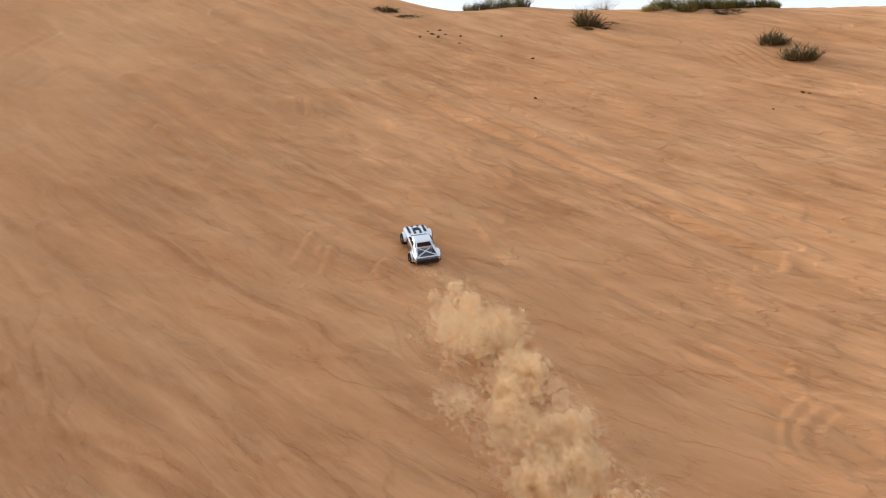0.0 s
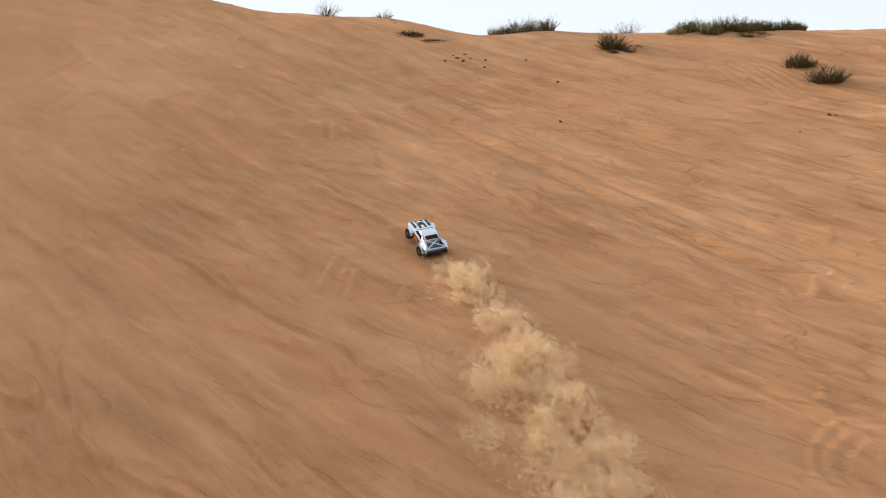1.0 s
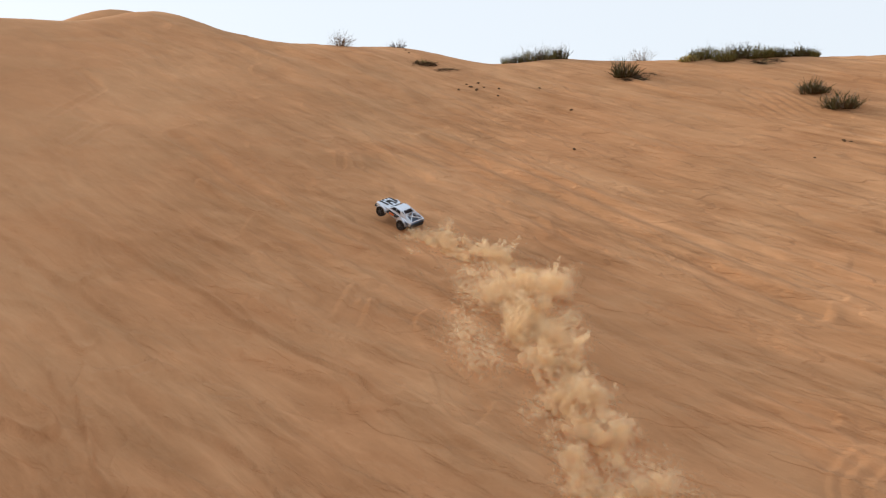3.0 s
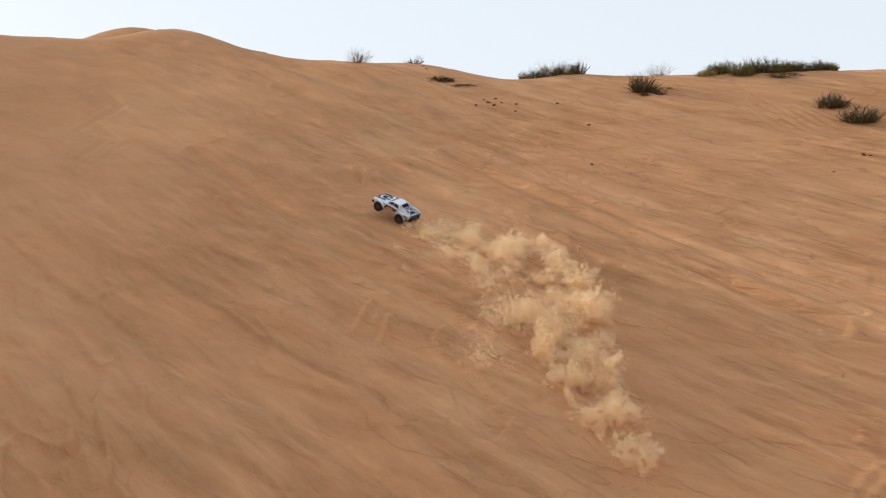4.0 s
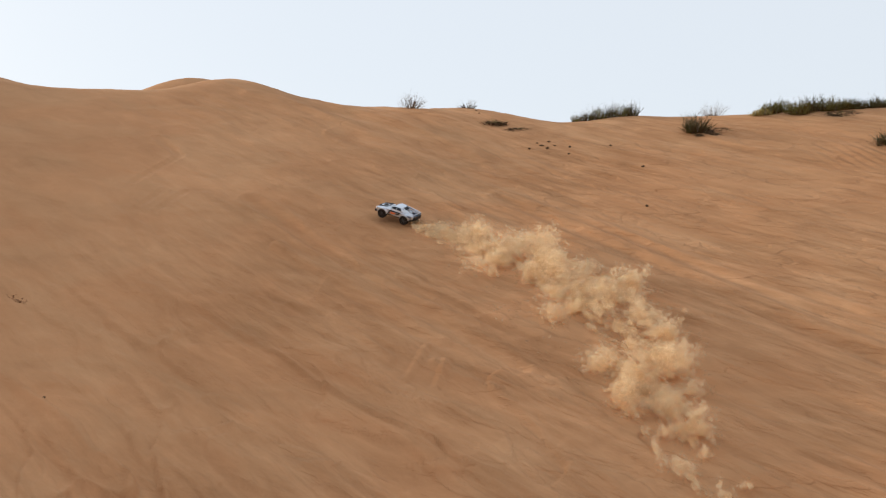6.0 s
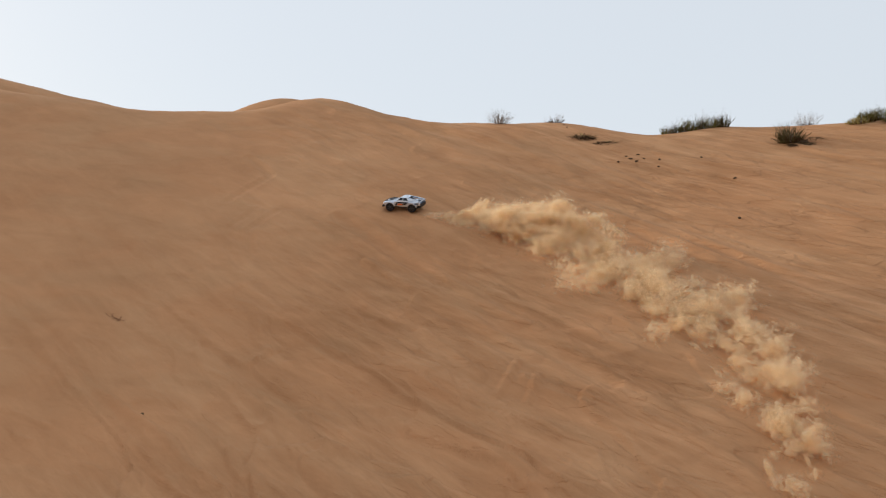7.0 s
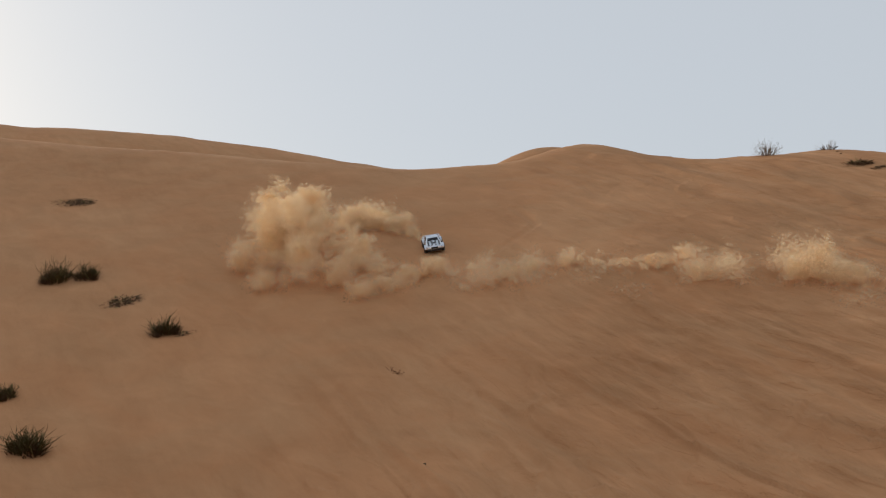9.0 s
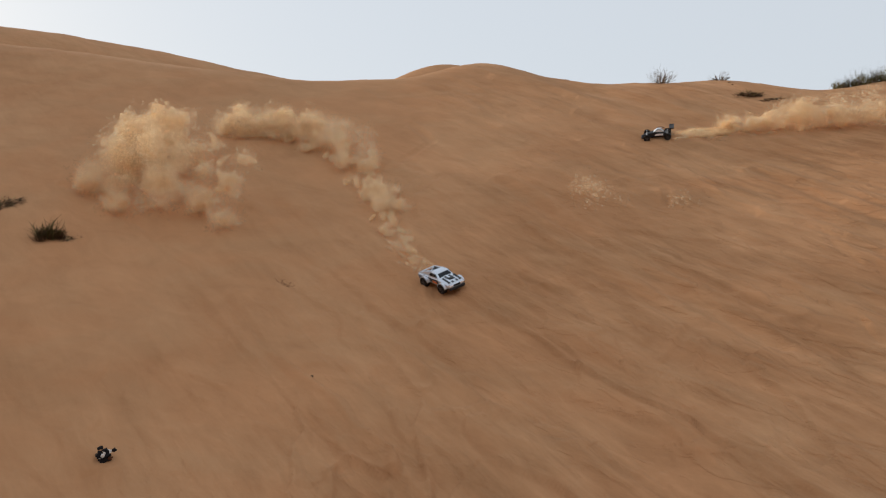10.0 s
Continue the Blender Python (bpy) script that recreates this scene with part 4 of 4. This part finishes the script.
def puff_mesh(seed, radius, flakes, size, stretch=1.5, wispy=1.0, drawn=1.5):
    """Flakes strewn by a torn, billowing density that thins out towards the rim; longest along y."""
    rng = np.random.RandomState(seed)
    kept = []
    while sum(len(k) for k in kept) < flakes:
        q = rng.uniform(-1.25, 1.25, (20000, 3))
        p = q * (1.0, 0.62, 1.0) + seed * 3.7
        p = p + 0.5 * np.stack([cell_noise(p * 1.7 + k) for k in (0, 9, 17)], 1)
        billow = sum(w * np.abs(2 * cell_noise(p * f + f) - 1) for w, f in ((0.55, 2.2), (0.3, 4.6), (0.2, 9.5)))
        d = 1.0 - np.linalg.norm(q, axis=1) ** 1.5 + wispy * (billow - 0.42) * 2.4
        d = np.clip(d, 0, 1.3) ** 2
        kept.append(q[rng.rand(len(q)) < d / 1.7])
    c = np.concatenate(kept)[:flakes] * (1, stretch, 1) * radius * 0.85
    a, b = rng.normal(0, 1, (flakes, 3)) * (1, drawn, 1), rng.normal(0, 1, (flakes, 3))
    a /= np.linalg.norm(a, axis=1, keepdims=True)
    b -= a * (a * b).sum(1, keepdims=True)
    b /= np.linalg.norm(b, axis=1, keepdims=True)
    rim = np.linalg.norm(c / (1, stretch, 1), axis=1) / radius
    s = (size * np.exp(rng.uniform(-0.6, 0.45, flakes)) * np.clip(1.35 - 0.7 * rim, 0.4, 1.2))[:, None]
    t = s / drawn ** 0.5
    a = a * drawn ** 0.5
    v = np.stack([c + a * s, c - 0.5 * a * s + 0.87 * b * t, c - 0.5 * a * s - 0.87 * b * t], 1).reshape(-1, 3)
    me = mesh_from("puff", v.tolist(), np.arange(flakes * 3).reshape(-1, 3).tolist())
    me.materials.append(dust_look)
    return me


PUFFS = {"small": [(puff_mesh(200 + k, 0.17, 800, 0.018, 1.7, 0.9, 2.2), 0.17) for k in range(6)],
         "streak": [(puff_mesh(240 + k, 0.12, 850, 0.021, 3.6, 0.7, 4.0), 0.12) for k in range(6)],
         "middle": [(puff_mesh(210 + k, 0.33, 1350, 0.029, 1.5, 0.85), 0.33) for k in range(7)],
         "large": [(puff_mesh(220 + k, 0.55, 2000, 0.042, 1.25, 0.75), 0.55) for k in range(5)],
         "faint": [(puff_mesh(230 + k, 0.65, 1300, 0.032, 1.4, 0.4), 0.65) for k in range(5)]}


def build_plume(label):
    return tagged(new("dust_plume"), label, "dust cloud")


def puff_rows(rng, way, born, death, radius, throw, rise, spread, back, drift, wind):
    """Rows for one puff: it lies in the sand until the wheels throw it up, drifts, and settles."""
    x, y, heading = on_way(way, born, 1), on_way(way, born, 2), on_way(way, born, 3)
    m = frame_on_sand(x, y, heading)
    ahead = m.col[1].xyz
    start = m @ Vector((rng.uniform(-0.2, 0.2), -back, 0))
    a = Vector((rng.gauss(0, 1), rng.gauss(0, 1), rng.gauss(0, 0.6)))
    wide = 12 if radius < 0.15 else 28
    lay = m.to_3x3().to_4x4() @ pose(0, 0, 0, rng.gauss(0, wide), 0, rng.gauss(0, wide)) @ pose(0, 0, 0, 0, rng.uniform(0, 360))
    turn = rng.uniform(-14, 14)
    life = death - born

    def place(age):
        k = 1 - math.exp(-age / 0.4)
        p = start - ahead * throw * k + drift * k + wind * age + a * spread * (math.sqrt(age + 0.02) if age < 1 else 1 + 0.12 * (age - 1))
        floor = float(large_form(p.x, p.y))
        high = rise * (1 - math.exp(-age / 0.33)) * (1 if age < 1.2 else math.exp(-(age - 1.2) / max(life, 1.5)))
        p.z = max(floor + high + radius * 0.25 + a.z * spread * 0.4 * min(age, 1), floor + radius * 0.1)
        return p

    def buried(p):
        q = p.copy()
        q.z = float(large_form(p.x, p.y)) - radius * 2.2 - 0.1
        return q

    ages = [0.03, 0.12, 0.28, 0.55, 1.0, 1.8, 2.8, 4.0, 5.5]
    hold = 0.0 if radius < 0.2 else min(0.08 if radius < 0.4 else 0.2, life / 2)  # the wide puffs open up late
    stops = [(born + hold - 0.1, buried(place(hold)))] + [(born + g, place(g)) for g in ages if hold < g < life] + [(death, place(life)), (death + 0.4 + radius * 2.2, buried(place(life)))]
    ts = [s[0] for s in stops]

    def at(t):
        if t <= ts[0]:
            return stops[0][1]
        if t >= ts[-1]:
            return stops[-1][1]
        i = min(max(int(np.searchsorted(ts, t)) - 1, 0), len(ts) - 2)
        return stops[i][1].lerp(stops[i + 1][1], (t - ts[i]) / (ts[i + 1] - ts[i]))

    times = sorted({0.0, 10.0} | {round(t * FPS) / FPS for t in ts if 0 < t < 10})
    return [(t, Matrix.Translation(at(t)) @ lay @ pose(0, 0, 0, 0, turn * max(t - born, 0))) for t in times]


def emit(plume, way, spans, seed):
    """Puffs along a way; spans of (start, end, puffs a second, kinds, life, last end, throw, rise, spread, drift, wind)."""
    rng = random.Random(seed)
    made = []
    for start, end, rate, kinds, life, last, throw, rise, spread, drift, wind in spans:
        for k in range(int((end - start) * rate)):
            born = start + (k + rng.random()) / rate
            mesh, radius = rng.choice(PUFFS[rng.choice(kinds)])
            death = max(min(born + rng.uniform(*life), rng.uniform(*last)), born + 0.2)
            far, high = rng.random() ** 0.65, rng.random()
            if death + 1.5 < 0 or born > 9.98:
                continue
            ob = tagged(part("puff", mesh, dust_look, plume), kind="stuff")
            made.append((ob, puff_rows(rng, way, born, death, radius, throw[0] + (throw[1] - throw[0]) * far, rise[0] + (rise[1] - rise[0]) * high * (0.4 + 0.6 * far), spread,
                                       0.3 if radius < 0.2 else 0.4 + radius * 0.6, Vector((*drift, 0)) * rng.uniform(0.4, 1.05), Vector((*wind, 0)))))
    return made


truck_dust = build_plume("tan dust and sand thrown up behind the truck's wheels")
buggy_dust = build_plume("tan dust trailing behind the buggy")
LATE = (20, 21)
PUFF_ROWS = emit(truck_dust, TRUCK_WAY, [
    # the spray at the wheels while the truck climbs
    (-1.0, 6.4, 52, ["streak", "streak", "small"], (0.35, 0.9), LATE, (0.0, 1.7), (0.0, 0.3), 0.07, (0, 0), (0.1, 0)),
    (-1.0, 5.0, 8, ["streak", "small"], (0.5, 1.1), LATE, (0.0, 0.6), (0.0, 0.05), 0.12, (-0.45, -0.9), (0, 0)),
    (-0.6, 6.3, 34, ["streak", "streak", "small"], (0.2, 0.5), LATE, (0.0, 0.9), (0.0, 0.16), 0.05, (0, 0), (0, 0)),
    (6.3, 7.85, 190, ["streak"], (0.14, 0.34), LATE, (0.0, 0.35), (0.0, 0.12), 0.03, (0, 0), (0, 0)),
    (9.0, 10.0, 50, ["streak"], (0.2, 0.5), LATE, (0.0, 0.5), (0.0, 0.16), 0.05, (0, 0), (0, 0)),
    # the plume that hangs below it
    (-7.0, -0.4, 17, ["small", "middle", "middle"], (5.0, 8.0), (2.0, 3.5), (0.4, 1.9), (0.02, 0.42), 0.17, (0.45, 0), (0.14, -0.03)),
    (-7.0, -0.4, 3, ["large", "faint"], (5.0, 8.0), (2.2, 4.0), (0.4, 1.7), (0.02, 0.3), 0.20, (0.4, 0), (0.14, -0.03)),
    (-0.4, 1.0, 17, ["small", "streak", "middle", "middle"], (5.5, 7.5), (6.9, 8.2), (0.5, 2.4), (0.04, 0.36), 0.11, (0.45, -0.1), (0.2, -0.05)),
    (1.0, 2.6, 18, ["small", "streak", "middle", "middle"], (5.0, 7.5), (6.9, 8.2), (0.5, 2.4), (0.04, 0.40), 0.10, (0.5, 0), (0.19, -0.05)),
    (2.6, 6.2, 20, ["small", "streak", "middle", "middle"], (4.5, 6.5), (6.9, 8.2), (0.15, 2.0), (0.04, 0.42), 0.10, (0.1, 0), (0.18, -0.07)),
    (-0.4, 6.2, 2.5, ["large"], (4.5, 6.5), (6.9, 8.2), (0.6, 2.3), (0.04, 0.3), 0.12, (0.4, 0), (0.17, -0.05)),
    (-2.0, 6.2, 5, ["faint", "faint", "small"], (1.6, 3.2), LATE, (0.3, 2.0), (0.0, 0.12), 0.25, (-0.1, -0.4), (0.05, -0.1)),
    # the run across the face
    (6.0, 6.95, 85, ["small", "middle", "middle", "streak"], (1.1, 1.9), LATE, (0.2, 2.0), (0.02, 0.95), 0.14, (0.2, -0.3), (0.2, -0.25)),
    (6.2, 7.0, 16, ["faint", "faint", "large"], (1.5, 2.9), LATE, (0.2, 1.6), (0.05, 0.8), 0.22, (0.4, -0.6), (0.15, -0.15)),
    (6.95, 7.3, 130, ["small", "middle", "middle", "streak"], (1.2, 1.9), LATE, (0.1, 1.2), (0.0, 0.75), 0.12, (0.1, -0.9), (0.1, -0.3)),
    (6.95, 7.3, 20, ["faint"], (1.4, 2.7), LATE, (0.2, 1.0), (0.0, 0.6), 0.22, (0.2, -1.3), (0.1, -0.15)),
    (7.3, 8.1, 130, ["small", "streak", "streak", "middle"], (0.6, 1.15), LATE, (0.0, 1.1), (0.0, 0.36), 0.09, (0.0, -1.9), (0, -0.1)),
    (7.3, 8.05, 34, ["faint", "large"], (0.8, 1.35), LATE, (0.2, 1.0), (0.0, 0.3), 0.14, (0.1, -1.8), (0, -0.1)),
    # the burst where it slides round
    (7.74, 8.35, 90, ["small", "streak", "middle", "middle"], (1.6, 3.2), LATE, (0.0, 0.6), (0.05, 2.3), 0.24, (-2.2, -1.7), (-0.16, -0.70)),
    (7.76, 8.40, 62, ["large", "large", "faint"], (2.2, 3.6), LATE, (0.0, 0.5), (0.05, 2.3), 0.30, (-2.3, -1.7), (-0.20, -0.75)),
    # the arc it draws on the way down
    (8.30, 9.3, 74, ["small", "middle", "middle", "streak"], (1.7, 2.8), LATE, (0.1, 0.8), (0.06, 0.75), 0.13, (-0.35, 0.3), (-0.3, 0.05)),
    (8.30, 9.3, 14, ["large", "faint"], (1.7, 2.8), LATE, (0.1, 0.7), (0.1, 0.6), 0.12, (-0.35, 0.3), (-0.3, 0.05)),
    (9.3, 9.65, 120, ["small", "streak", "small", "middle"], (0.9, 1.6), LATE, (0.05, 0.7), (0.02, 0.3), 0.12, (-0.3, 0.1), (0, 0)),
    (9.65, 10.0, 130, ["small", "streak", "streak"], (0.6, 1.0), LATE, (0.0, 1.0), (0.0, 0.16), 0.12, (-0.7, 0.4), (0, 0)),
], 1)
PUFF_ROWS += emit(buggy_dust, BUGGY_WAY, [
    (8.8, 10.0, 90, ["streak"], (0.15, 0.4), LATE, (0.0, 0.4), (0.0, 0.15), 0.04, (0, 0), (0, 0)),
    (7.6, 10.0, 46, ["small", "middle", "streak"], (0.6, 1.4), LATE, (0.2, 1.3), (0.02, 0.55), 0.10, (0.2, 0), (0.1, 0)),
    (7.6, 10.0, 9, ["faint"], (1.0, 1.8), LATE, (0.4, 1.3), (0.02, 0.35), 0.16, (0.2, 0), (0.1, 0))], 2)


def spin_rows(way, place, front, radius, most=78.0):
    """A row for each picture: the wheel rolls, and the driven rear wheels spin in the sand."""
    rows, angle = [], 0.0
    for k in range(301):
        t = k / 30
        rows.append((t, pose(*place, -angle % 360)))
        d = math.hypot(on_way(way, t + 1 / 30, 1) - on_way(way, t, 1), on_way(way, t + 1 / 30, 2) - on_way(way, t, 2)) * 1.1
        angle += min(math.degrees(d / radius), most) if front else most
    return rows


def motions():
    walk(truck, [(t, vehicle_pose(x, y, h, w, float(np.interp(t, LEAN_TIMES, LEANS)))) for t, x, y, h, w in TRUCK_WAY if t >= 0])
    walk(buggy, [(t, vehicle_pose(x, y, h, w)) for t, x, y, h, w in BUGGY_WAY])
    for wheel, place, front in truck_wheels:
        walk(wheel, spin_rows(TRUCK_WAY, place, front, 0.105))
    for wheel, place, front in buggy_wheels:
        walk(wheel, spin_rows(BUGGY_WAY, place, False, 0.09))
    for puff, rows in PUFF_ROWS:
        walk(puff, rows)


motions()
